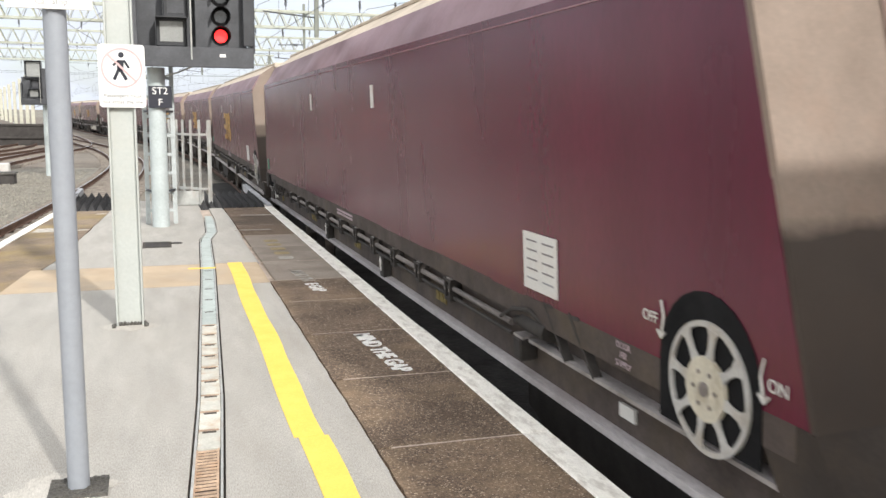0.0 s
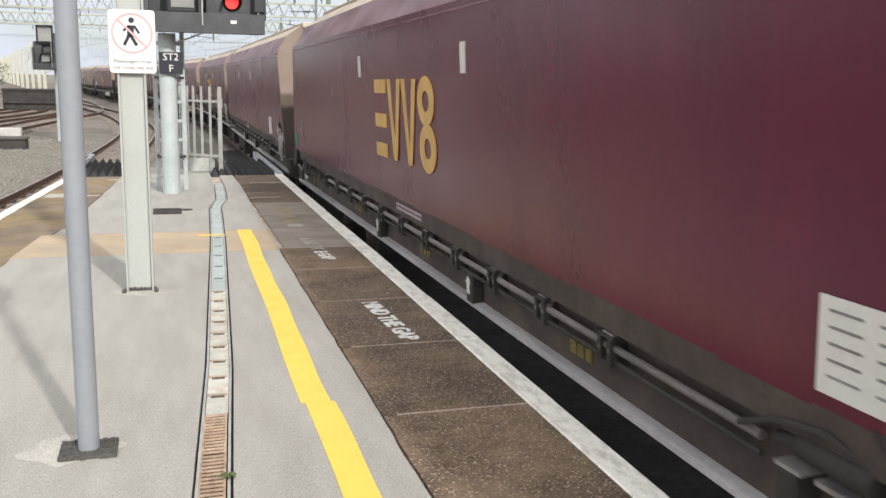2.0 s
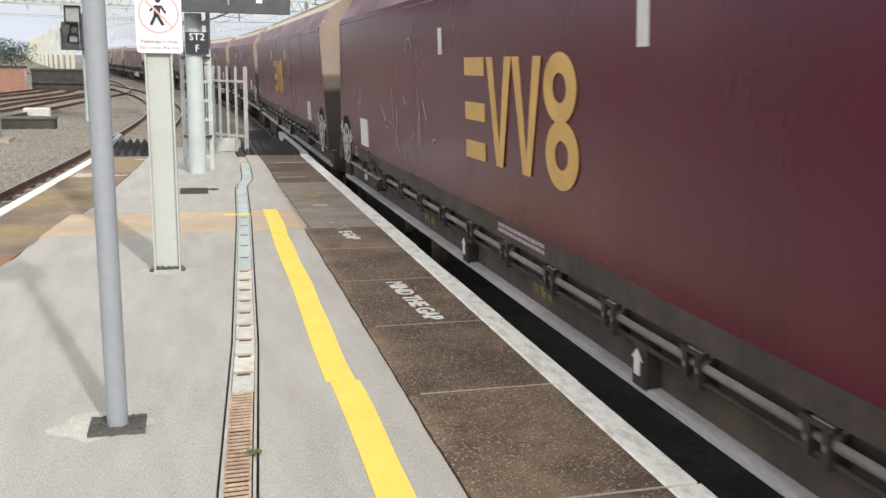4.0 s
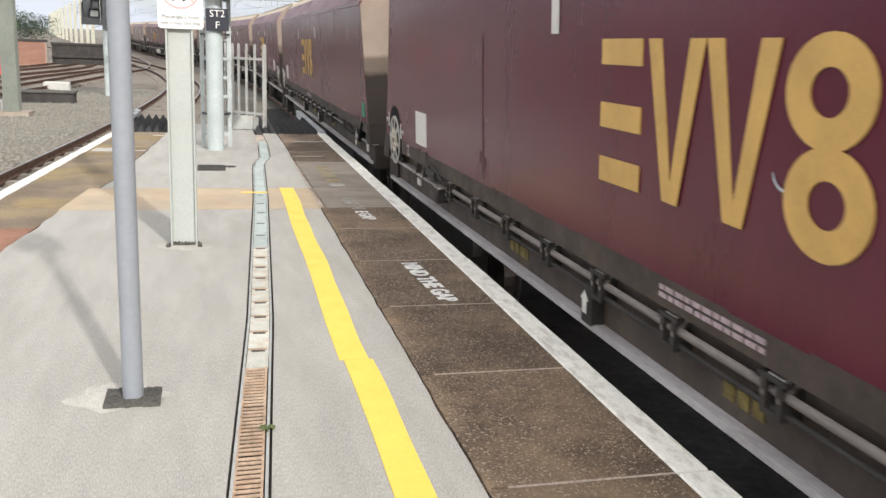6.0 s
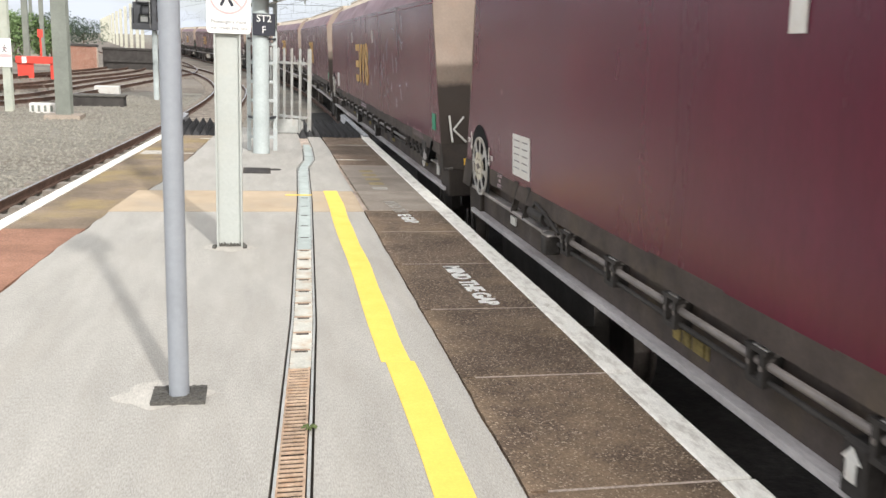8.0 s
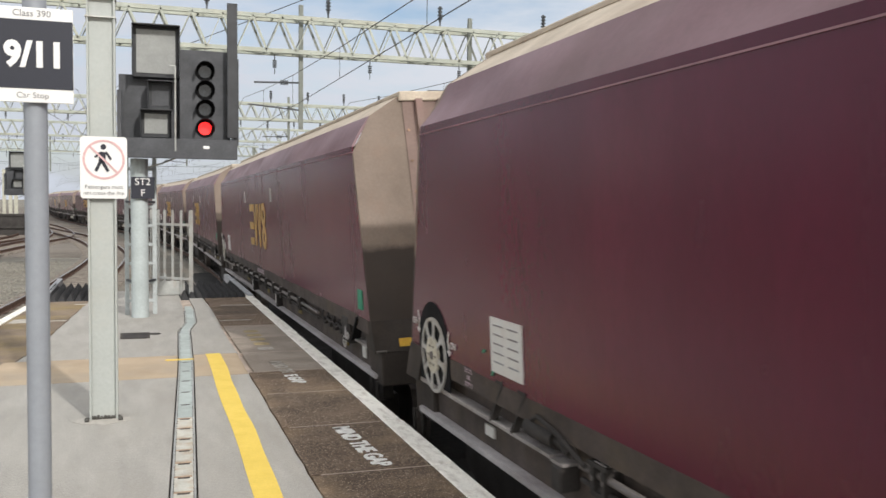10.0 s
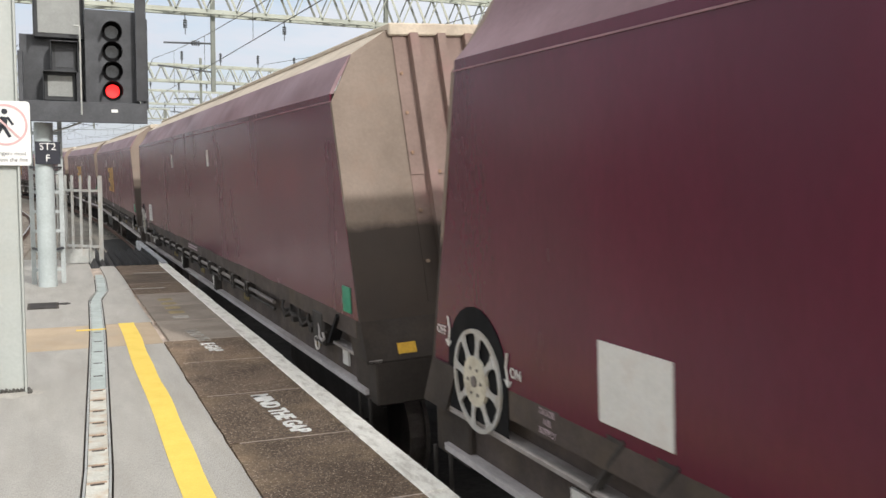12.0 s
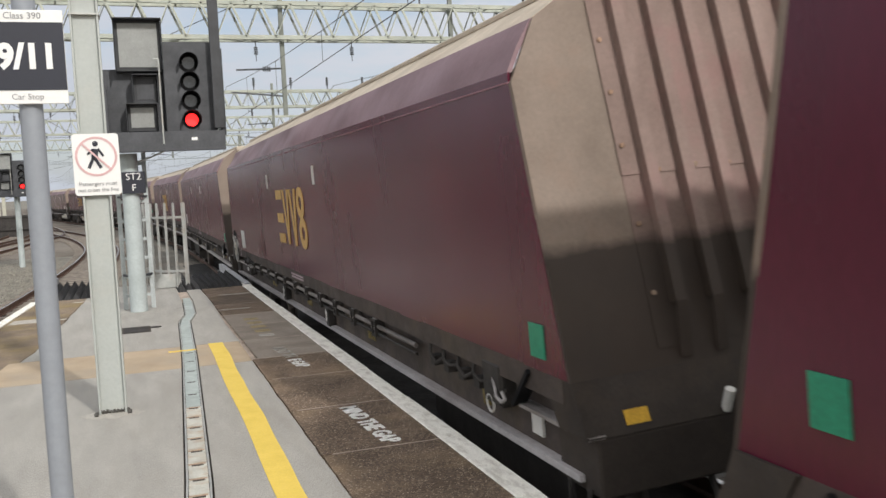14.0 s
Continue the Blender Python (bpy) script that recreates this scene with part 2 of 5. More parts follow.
def two_tone(name, colour, stain):
    """Tan end sheets: dusty paint above, near-black below an uneven line."""
    m = material(name, colour, 0.75, dark=0.84, light=1.12, scale=1.5, grain=40, grain_amount=0.1, bump=0.08,
                 stain=stain, stain_amount=0.5, stain_scale=2.2, per_object=0.05)
    n, l = m.node_tree.nodes, m.node_tree.links
    bs = n["Principled BSDF"]
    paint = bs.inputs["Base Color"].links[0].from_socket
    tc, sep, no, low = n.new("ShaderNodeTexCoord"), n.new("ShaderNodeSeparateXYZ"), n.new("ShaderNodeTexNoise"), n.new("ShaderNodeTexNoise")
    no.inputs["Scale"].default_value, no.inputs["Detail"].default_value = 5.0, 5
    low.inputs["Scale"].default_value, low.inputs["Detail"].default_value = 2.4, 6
    add, fac, dark_tone, mix = n.new("ShaderNodeMath"), n.new("ShaderNodeMapRange"), n.new("ShaderNodeMixRGB"), n.new("ShaderNodeMixRGB")
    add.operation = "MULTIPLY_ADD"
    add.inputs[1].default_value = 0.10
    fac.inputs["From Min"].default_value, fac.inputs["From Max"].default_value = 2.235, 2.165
    dark_tone.inputs[1].default_value, dark_tone.inputs[2].default_value = (0.028, 0.021, 0.017, 1), (0.056, 0.038, 0.027, 1)
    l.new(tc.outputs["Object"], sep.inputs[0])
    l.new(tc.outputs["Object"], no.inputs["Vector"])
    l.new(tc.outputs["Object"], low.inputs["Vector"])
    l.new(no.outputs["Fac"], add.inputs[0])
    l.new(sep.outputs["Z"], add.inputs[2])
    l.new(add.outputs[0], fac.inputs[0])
    l.new(low.outputs["Fac"], dark_tone.inputs[0])
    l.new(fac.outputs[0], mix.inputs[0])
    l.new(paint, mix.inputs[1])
    l.new(dark_tone.outputs[0], mix.inputs[2])
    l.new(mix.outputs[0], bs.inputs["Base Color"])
    return m


M["tan_paint"] = two_tone("tan_paint", (0.212, 0.162, 0.128), (0.22, 0.145, 0.105))
M["pink_tan"] = two_tone("pink_tan", (0.215, 0.148, 0.125), (0.25, 0.135, 0.125))
M["end_black"] = material("end_black", (0.034, 0.026, 0.021), 0.88, dark=0.75, light=1.25, scale=2.0, grain=50, grain_amount=0.2, bump=0.15,
                           stain=(0.06, 0.042, 0.028), stain_amount=0.4, stain_scale=3)
M["solebar"] = material("solebar", (0.056, 0.042, 0.036), 0.8, dark=0.7, light=1.3, scale=3, grain=50, grain_amount=0.25, bump=0.15,
                        stain=(0.10, 0.075, 0.045), stain_amount=0.4, stain_scale=2.5)
M["flange"] = material("flange", (0.50, 0.47, 0.47), 0.5, dark=0.7, light=1.15, scale=3, grain=50, grain_amount=0.2, bump=0.1, stretch=(1, 0.3, 1),
                       stain=(0.16, 0.12, 0.11), stain_amount=0.5, stain_scale=2)
M["pipe"] = material("pipe", (0.17, 0.15, 0.14), 0.55, metal=0.2, dark=0.7, light=1.4, scale=4, grain=50, grain_amount=0.2, stretch=(1, 0.3, 1))
M["wheel_hub"] = material("wheel_hub", (0.56, 0.52, 0.42), 0.7, dark=0.85, light=1.08, scale=7, grain=50, grain_amount=0.12,
                          stain=(0.30, 0.25, 0.18), stain_amount=0.6, stain_scale=9)
M["pale_steel"] = material("pale_steel", (0.36, 0.335, 0.325), 0.5, metal=0.2, dark=0.6, light=1.25, scale=5, grain=50, grain_amount=0.2, stretch=(1, 0.4, 1),
                           stain=(0.1, 0.08, 0.07), stain_amount=0.6, stain_scale=4)
M["old_yellow"] = material("old_yellow", (0.20, 0.15, 0.045), 0.8, dark=0.5, light=1.3, scale=14, grain=60, grain_amount=0.4, bump=0.0)
M["underframe"] = material("underframe", (0.035, 0.03, 0.027), 0.85, grain=50, grain_amount=0.3)
M["tyre_steel"] = material("tyre_steel", (0.16, 0.14, 0.13), 0.45, metal=0.6, scale=5)
M["hand_wheel"] = material("hand_wheel", (0.45, 0.44, 0.42), 0.6, dark=0.85, light=1.08, scale=7, grain=50, grain_amount=0.12,
                           stain=(0.35, 0.28, 0.2), stain_amount=0.5, stain_scale=6)
M["decal_white"] = material("decal_white", (0.66, 0.65, 0.62), 0.6, dark=0.9, light=1.05, scale=5, grain=60, grain_amount=0.08, bump=0.0,
                            stain=(0.45, 0.38, 0.34), stain_amount=0.4, stain_scale=5)
M["decal_ink"] = material("decal_ink", (0.22, 0.2, 0.2), 0.6, bump=0.0)
M["decal_green"] = material("decal_green", (0.015, 0.25, 0.14), 0.5, dark=0.9, light=1.1, scale=5, bump=0.0)
M["decal_yellow"] = material("decal_yellow", (0.62, 0.36, 0.03), 0.6, dark=0.85, light=1.1, scale=8, bump=0.0)
M["gold"] = material("gold", (0.60, 0.37, 0.11), 0.5, dark=0.85, light=1.08, scale=4, grain=50, grain_amount=0.08, bump=0.0,
                     stain=(0.42, 0.25, 0.09), stain_amount=0.3, stain_scale=3)
M["chalk"] = material("chalk", (0.46, 0.36, 0.39), 0.8, dark=0.7, light=1.1, scale=15, grain=90, grain_amount=0.3, bump=0.0)
M["drip"] = material("drip", (0.20, 0.095, 0.09), 0.7, dark=0.7, light=1.2, scale=12, grain=60, grain_amount=0.3, bump=0.0)
M["dull_streak"] = material("dull_streak", (0.12, 0.06, 0.065), 0.6, dark=0.8, light=1.2, scale=12, grain=60, grain_amount=0.3, bump=0.0)
M["blue_spray"] = material("blue_spray", (0.50, 0.56, 0.62), 0.8, dark=0.7, light=1.1, scale=12, grain=90, grain_amount=0.3, bump=0.0)
# tinted sheen on the wagons' paint: thin dust plus a painted-in sky veil
for name in ("maroon", "maroon_top"):
    b = M[name].node_tree.nodes["Principled BSDF"]
    b.inputs["Sheen Weight"].default_value, b.inputs["Sheen Roughness"].default_value = 0.03, 0.4
    b.inputs["Sheen Tint"].default_value = (0.9, 0.82, 0.95, 1)
# far things
M["ballast"] = material("ballast", (0.215, 0.2, 0.165), 0.95, dark=0.75, light=1.2, scale=0.6, grain=14, grain_amount=0.5, bump=0.9,
                        stain=(0.17, 0.13, 0.1), stain_amount=0.5, stain_scale=0.25)
M["stones"] = material("stones", (0.24, 0.225, 0.19), 0.95, dark=0.6, light=1.3, scale=9, grain=40, grain_amount=0.3, bump=0.4)
M["rail_rust"] = material("rail_rust", (0.12, 0.07, 0.05), 0.75, metal=0.3, scale=4, dark=0.7, light=1.3)
M["rail_shine"] = material("rail_shine", (0.45, 0.43, 0.41), 0.3, metal=0.9, scale=4)
M["sleeper"] = material("sleeper", (0.24, 0.21, 0.18), 0.9, scale=5, per_object=0.2)
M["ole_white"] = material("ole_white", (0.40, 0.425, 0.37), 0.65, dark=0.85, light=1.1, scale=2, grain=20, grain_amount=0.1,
                          stain=(0.42, 0.39, 0.29), stain_amount=0.4, stain_scale=1.5)
M["mast_cream"] = material("mast_cream", (0.47, 0.465, 0.385), 0.65, dark=0.85, light=1.1, scale=2, grain=20, grain_amount=0.1)
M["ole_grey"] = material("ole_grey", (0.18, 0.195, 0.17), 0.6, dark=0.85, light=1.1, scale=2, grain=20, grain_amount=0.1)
M["ole_dark"] = material("ole_dark", (0.06, 0.065, 0.07), 0.6)
M["wire"] = material("wire", (0.07, 0.075, 0.075), 0.5, metal=0.4)
M["brick"] = material("brick", (0.34, 0.17, 0.12), 0.9, dark=0.75, light=1.2, scale=2, grain=12, grain_amount=0.2, per_object=0.2)
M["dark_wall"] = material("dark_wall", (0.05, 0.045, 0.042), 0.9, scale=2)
M["red_paint"] = material("red_paint", (0.62, 0.05, 0.03), 0.5, scale=3, dark=0.8, light=1.1)
M["leaf"] = material("leaf", (0.13, 0.20, 0.075), 0.7, dark=0.6, light=1.5, scale=0.8, grain=5, grain_amount=0.3, bump=0)
M["leaf_dark"] = material("leaf_dark", (0.045, 0.07, 0.045), 0.7, dark=0.6, light=1.4, scale=0.8, grain=5, grain_amount=0.3, bump=0)
M["bark"] = material("bark", (0.1, 0.075, 0.05), 0.9, scale=4)
M["weeds"] = material("weeds", (0.10, 0.13, 0.045), 0.9, scale=3, dark=0.7, light=1.3)
M["shed"] = material("shed", (0.5, 0.5, 0.48), 0.7, scale=1, dark=0.9, light=1.05)


# ---- building helpers ----
def box(bm, x0, x1, y0, y1, z0, z1):
    v = [bm.verts.new((x, y, z)) for z in (z0, z1) for y in (y0, y1) for x in (x0, x1)]
    for a, b, c, d in ((0, 2, 3, 1), (4, 5, 7, 6), (0, 1, 5, 4), (1, 3, 7, 5), (3, 2, 6, 7), (2, 0, 4, 6)):
        bm.faces.new((v[a], v[b], v[c], v[d]))
    return v


def beam(bm, a, b, w, h=None, up=(0, 0, 1)):
    """A square bar from a to b, w wide and h high."""
    a, b, h = Vector(a), Vector(b), h or w
    d = (b - a).normalized()
    u = Vector(up) if abs(d.dot(Vector(up))) < 0.98 else Vector((0, 1, 0))
    s = d.cross(u).normalized() * (w / 2)
    t = s.cross(d).normalized() * (h / 2)
    v = [bm.verts.new(p + i * s + j * t) for p in (a, b) for i, j in ((-1, -1), (1, -1), (1, 1), (-1, 1))]
    for f in ((3, 2, 1, 0), (4, 5, 6, 7), (0, 1, 5, 4), (1, 2, 6, 5), (2, 3, 7, 6), (3, 0, 4, 7)):
        bm.faces.new([v[k] for k in f])


def rod(bm, a, b, r, seg=10, r2=None):
    """A round bar from a to b."""
    a, b = Vector(a), Vector(b)
    m = Matrix.Translation((a + b) / 2) @ (b - a).to_track_quat("Z", "Y").to_matrix().to_4x4()
    bmesh.ops.create_cone(bm, cap_ends=True, segments=seg, radius1=r, radius2=r if r2 is None else r2,
                          depth=(b - a).length, matrix=m)


def plate(bm, points, thick):
    """A flat plate: its outline (in one plane), thickened against the normal."""
    p = [Vector(q) for q in points]
    n = Vector((0, 0, 0))
    for i in range(len(p)):
        n += p[i].cross(p[(i + 1) % len(p)])
    n = n.normalized() * thick
    top, low = [bm.verts.new(q) for q in p], [bm.verts.new(q - n) for q in p]
    bm.faces.new(top)
    bm.faces.new(low[::-1])
    for i in range(len(p)):
        j = (i + 1) % len(p)
        bm.faces.new((top[i], low[i], low[j], top[j]))


def finish(bm, bevel=0.0, seg=1):
    if bevel:
        bmesh.ops.bevel(bm, geom=list(bm.edges), offset=bevel, segments=seg, affect="EDGES", clamp_overlap=True)
    bmesh.ops.recalc_face_normals(bm, faces=list(bm.faces))
    return bm


def part(name, bm, mat, parent=None, label="", smooth=False, bevel=0.0, seg=1):
    """Links a bmesh as one mesh object under a thing or a part."""
    finish(bm, bevel, seg)
    me = bpy.data.meshes.new(name)
    bm.to_mesh(me)
    bm.free()
    me.materials.append(M[mat] if isinstance(mat, str) else mat)
    if smooth:
        for p in me.polygons:
            p.use_smooth = True
        me.set_sharp_from_angle(angle=radians(40))
    ob = new(name, me)
    ob.parent = parent
    if label:
        tagged(ob, label)
    return ob


def quick(name, mat, parent, boxes, label="", bevel=0.0, seg=1):
    bm = bmesh.new()
    for b in boxes:
        box(bm, *b)
    return part(name, bm, mat, parent, label, bevel=bevel, seg=seg)


def thing(name, m, label, category, group="", kind=""):
    ob = new(name)
    ob.matrix_basis = m
    return tagged(ob, label, category, group, kind)


def setting(ob, label, category):
    return tagged(ob, label, category, kind="structure")


LETTERS = {}


def lettering(name, text, size, mat, parent, m, align="CENTER", depth=0.002, width=1.0, label="", bold=0.0):
    """Flat lettering in the built-in font as a mesh; m places it, x along the line, y up the letters."""
    key = (text, size, align, depth, bold)
    if key not in LETTERS:
        cu = bpy.data.curves.new("letters", "FONT")
        cu.body, cu.size, cu.extrude, cu.align_x, cu.align_y = text, size, depth, align, "CENTER"
        cu.resolution_u, cu.offset = 3, bold
        tmp = new("letters", cu)
        bpy.context.view_layer.update()
        LETTERS[key] = bpy.data.meshes.new_from_object(tmp.evaluated_get(bpy.context.evaluated_depsgraph_get()))
        bpy.data.objects.remove(tmp)
    me = LETTERS[key].copy()
    me.transform(m @ Matrix.Diagonal((width, 1, 1, 1)))
    me.materials.clear()
    me.materials.append(M[mat])
    ob = new(name, me)
    ob.parent = parent
    if label:
        tagged(ob, label)
    return ob


def facing(x, y, z, way, turn=0.0):
    """A pose whose x runs along the reader's line and y up. way: '-x' faces the platform side, '-y' faces along the line, 'z' lies on the ground."""
    base = {"-y": pose(x, y, z, 90, 0, 0), "-x": pose(x, y, z, 90, 0, -90), "z": pose(x, y, z, 0, 0, 0)}[way]
    return base @ pose(0, 0, 0, 0, 0, turn)


def ring(bm, c, r0, r1, thick, axis="x", seg=32, cross=0.0):
    """A flat ring with a rectangular section, its axis along x or y."""
    vs = []
    for i in range(seg):
        a = 2 * math.pi * i / seg
        row = []
        for r, o in ((r0, 0), (r1, 0), (r1, thick), (r0, thick)):
            u, w = r * math.cos(a), r * math.sin(a)
            row.append(bm.verts.new((c[0] + o, c[1] + u, c[2] + w) if axis == "x" else (c[0] + u, c[1] + o, c[2] + w)))
        vs.append(row)
    for i in range(seg):
        a, b = vs[i], vs[(i + 1) % seg]
        for k in range(4):
            q = (k + 1) % 4
            bm.faces.new((a[k], a[q], b[q], b[k]))


def tube(bm, pts, r, seg=6):
    for a, b in zip(pts, pts[1:]):
        rod(bm, a, b, r, seg)


# ---- the platform ----
EDGE = 1.914
RAIL = -0.915
END = 15.75


def left_edge(y):
    return -1.585 - 0.083 * (15.7 - y)


bm = bmesh.new()
plate(bm, [(EDGE - 0.146, -9, -0.03), (EDGE - 0.146, END, -0.03), (left_edge(END) + 0.12, END, -0.03), (left_edge(-9) + 0.12, -9, -0.03)], 0.3)
platform = setting(part("platform", bm, "joint"), "grey resurfaced railway platform with brown edge slabs", "platform")
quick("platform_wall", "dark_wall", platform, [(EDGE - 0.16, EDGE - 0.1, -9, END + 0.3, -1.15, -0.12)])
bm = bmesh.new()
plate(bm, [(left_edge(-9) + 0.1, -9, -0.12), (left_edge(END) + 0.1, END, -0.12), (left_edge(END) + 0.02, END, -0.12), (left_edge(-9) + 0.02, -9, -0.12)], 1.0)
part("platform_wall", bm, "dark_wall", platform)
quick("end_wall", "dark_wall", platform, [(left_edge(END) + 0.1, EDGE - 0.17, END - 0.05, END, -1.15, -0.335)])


def drain_x(y):
    """The drain's left side along the platform."""
    for (y0, x0), (y1, x1) in zip(DRAIN, DRAIN[1:]):
        if y <= y1:
            return x0 + (x1 - x0) * (y - y0) / (y1 - y0)
    return DRAIN[-1][1]


DRAIN = [(-9, -0.78), (3.0, 0.028), (5.17, 0.18), (9.35, 0.398), (11.9, 0.5), (12.6, 0.62), (14.2, 0.68)]
SLAB_X = 1.0


def grey_left(y):
    pts = [(-9, -2.6), (5.9, -1.62), (7.1, -1.525), (8.7, -1.36), (10.6, -1.07), (15.6, -0.735), (16, -0.72)]
    for (y0, x0), (y1, x1) in zip(pts, pts[1:]):
        if y <= y1:
            return x0 + (x1 - x0) * (y - y0) / (y1 - y0)
    return pts[-1][1]


def slab_left(y):
    return SLAB_X - 0.004 + 0.008 * noise.noise((0, y * 2.3, 0)) + 0.010 * noise.noise((3, y * 11, 0)) + 0.008 * (y - 5)


def strip(name, mat, left, right, y0, y1, z=0.0, step=0.15, thick=0.03, ragged=0.0):
    """A sheet of surfacing between two lines along the platform, with its own thickness."""
    n = max(1, int((y1 - y0) / step))
    bm = bmesh.new()
    rows = []
    for i in range(n + 1):
        y = y0 + (y1 - y0) * i / n
        j = ragged * noise.noise((5.5, y * 3.1, z))
        rows.append([bm.verts.new((left(y) + j, y, z)), bm.verts.new((right(y), y, z))])
    for a, b in zip(rows, rows[1:]):
        bm.faces.new((a[0], a[1], b[1], b[0]))
    out = bmesh.ops.extrude_face_region(bm, geom=list(bm.faces))
    bmesh.ops.translate(bm, verts=[e for e in out["geom"] if isinstance(e, bmesh.types.BMVert)], vec=(0, 0, -thick))
    return part(name, bm, mat, platform)


strip("grey_surfacing", "concrete", grey_left, lambda y: drain_x(y) - 0.012, -9, 8.72, ragged=0.03)
strip("grey_surfacing", "concrete", grey_left, lambda y: drain_x(y) - 0.012, 9.98, END, ragged=0.02)
strip("grey_surfacing", "concrete", lambda y: drain_x(y) + 0.152, lambda y: slab_left(y) - 0.012, -9, 8.72)
strip("grey_surfacing", "concrete", lambda y: drain_x(y) + 0.152, lambda y: 1.05 + 0.02 * math.sin(y), 9.98, END)
strip("sandy_surfacing", "patch", lambda y: -1.36 + 0.1 * (y - 9), lambda y: drain_x(y) - 0.012, 8.73, 9.97)
strip("sandy_surfacing", "patch", lambda y: drain_x(y) + 0.152, lambda y: slab_left(y) - 0.012, 8.73, 9.97)
inner = lambda y: left_edge(y) + 0.13
strip("old_surfacing", "old_red", inner, lambda y: grey_left(y) - 0.012, -9, 7.95, z=-0.004)
strip("old_surfacing", "old_brown", inner, lambda y: grey_left(y) - 0.012, 7.96, END, z=-0.004)
strip("pale_patch", "faded_white", lambda y: inner(y) + 0.05, lambda y: inner(y) + 0.45, 13.1, 13.5, z=0.002, thick=0.004)

# edge slabs, one by one
J0 = 4.16
edges = [J0 + 1.2 * k for k in range(-11, 4)] + [8.8]
pale = [8.8, 9.95, 11.1, 12.15]
dark_far = [12.15, 13.3, 14.5, END]
for rows, mat in ((edges, "slab"), (pale, "pale_slab"), (dark_far, "slab")):
    for y0, y1 in zip(rows, rows[1:]):
        x0 = slab_left((y0 + y1) / 2) if mat == "slab" and y1 < 9 else 1.08
        bm = bmesh.new()
        if y1 < 9:
            n = 24
            ys = [y0 + 0.008 + (y1 - y0 - 0.016) * i / n for i in range(n + 1)]
            plate(bm, [(EDGE - 0.155, ys[-1], 0)] + [(slab_left(y), y, 0) for y in ys[::-1]] + [(EDGE - 0.155, ys[0], 0)], 0.05)
        else:
            box(bm, x0, EDGE - 0.155, y0 + 0.008, y1 - 0.008, -0.05, 0)
        part("edge_slab", bm, mat, platform)
for k in range(-11, 11):
    y0 = J0 + 1.2 * k
    bm = bmesh.new()
    w = 0.004 * math.sin(k * 2.3)
    box(bm, EDGE - 0.15, EDGE + w, y0 + 0.006, min(y0 + 1.194, END + 0.2), -0.12, 0.004)
    part("coping_stone", bm, "white_line", platform, bevel=0.008)
for y in edges + pale[1:] + dark_far[1:-1]:
    bm = bmesh.new()
    box(bm, 1.06, EDGE - 0.155, y - 0.0082, y + 0.0082, -0.04, 0.0)
    part("mortar_joint", bm, "joint", platform)
for k in range(-9, 16, 2):
    y0, y1 = k, min(k + 1.985, END)
    bm = bmesh.new()
    plate(bm, [(left_edge(y0), y0, 0.004), (left_edge(y0) + 0.125, y0, 0.004), (left_edge(y1) + 0.125, y1, 0.004), (left_edge(y1), y1, 0.004)], 0.12)
    part("coping_stone", bm, "white_line", platform)

# cement smears on the surfacing round the sign's foot
def smear(name, x, y, r0, r1, seed, mat):
    bm = bmesh.new()
    plate(bm, [(x + r0 * math.cos(k * 0.2) * (1 + 0.5 * noise.noise((k * 0.5, seed, 0))), y + r1 * math.sin(k * 0.2) * (1 + 0.5 * noise.noise((k * 0.5, seed, 4))), 0.0025) for k in range(31)], 0.002)
    part(name, bm, mat, platform)


smear("cement_smear", -0.45, 4.08, 0.20, 0.17, 1.5, "pale_cement")
smear("cement_smear", -0.24, 7.16, 0.19, 0.13, 3.5, "pale_cement")

# yellow line, painted in two runs that do not quite meet
def line_left(y):
    return 0.607 + 0.0145 * (y - 2.9) + 0.006 * math.sin(2.2 * y) + (-0.010 if y > 4.42 else 0.012)


strip("yellow_line", "yellow_line", line_left, lambda y: line_left(y) + 0.152 + 0.004 * math.sin(5 * y), -9, 4.42, z=0.004, thick=0.003)
strip("yellow_line", "yellow_line", line_left, lambda y: line_left(y) + 0.155 + 0.004 * math.sin(5 * y), 4.425, 9.98, z=0.004, thick=0.003)
quick("yellow_mark", "yellow_line", platform, [(0.28, 0.56, 9.66, 9.72, 0.0, 0.005)])
for (x, y), (w, l) in (((-1.05, 13.2), (0.3, 0.06)), ((-0.75, 15.2), (0.35, 0.06)), ((1.5, 14.55), (0.5, 0.05)), ((1.25, 12.7), (0.5, 0.04))):
    quick("white_mark", "faded_white", platform, [(x - w / 2, x + w / 2, y, y + l, -0.002, 0.005)])

# words on the slabs: read by those who stand on the platform and face the train
lettering("lettering", "MIND THE GAP", 0.17, "worn_white", platform, facing(1.436, 5.95, 0.003, "z", -87), width=0.89, bold=0.005)
lettering("lettering", "E GAP", 0.17, "worn_white", platform, facing(1.39, 8.36, 0.003, "z", -86), width=0.89, bold=0.005)
lettering("lettering", "MIND TH", 0.17, "faded_white", platform, facing(1.36, 9.0, 0.003, "z", -86), width=0.89, bold=0.005)
for y in (10.1, 10.45, 10.8, 11.15, 11.5):
    quick("worn_mark", "faded_yellow" if y > 10.3 else "faded_white", platform, [(1.28, 1.45, y, y + 0.17, 0, 0.003)])

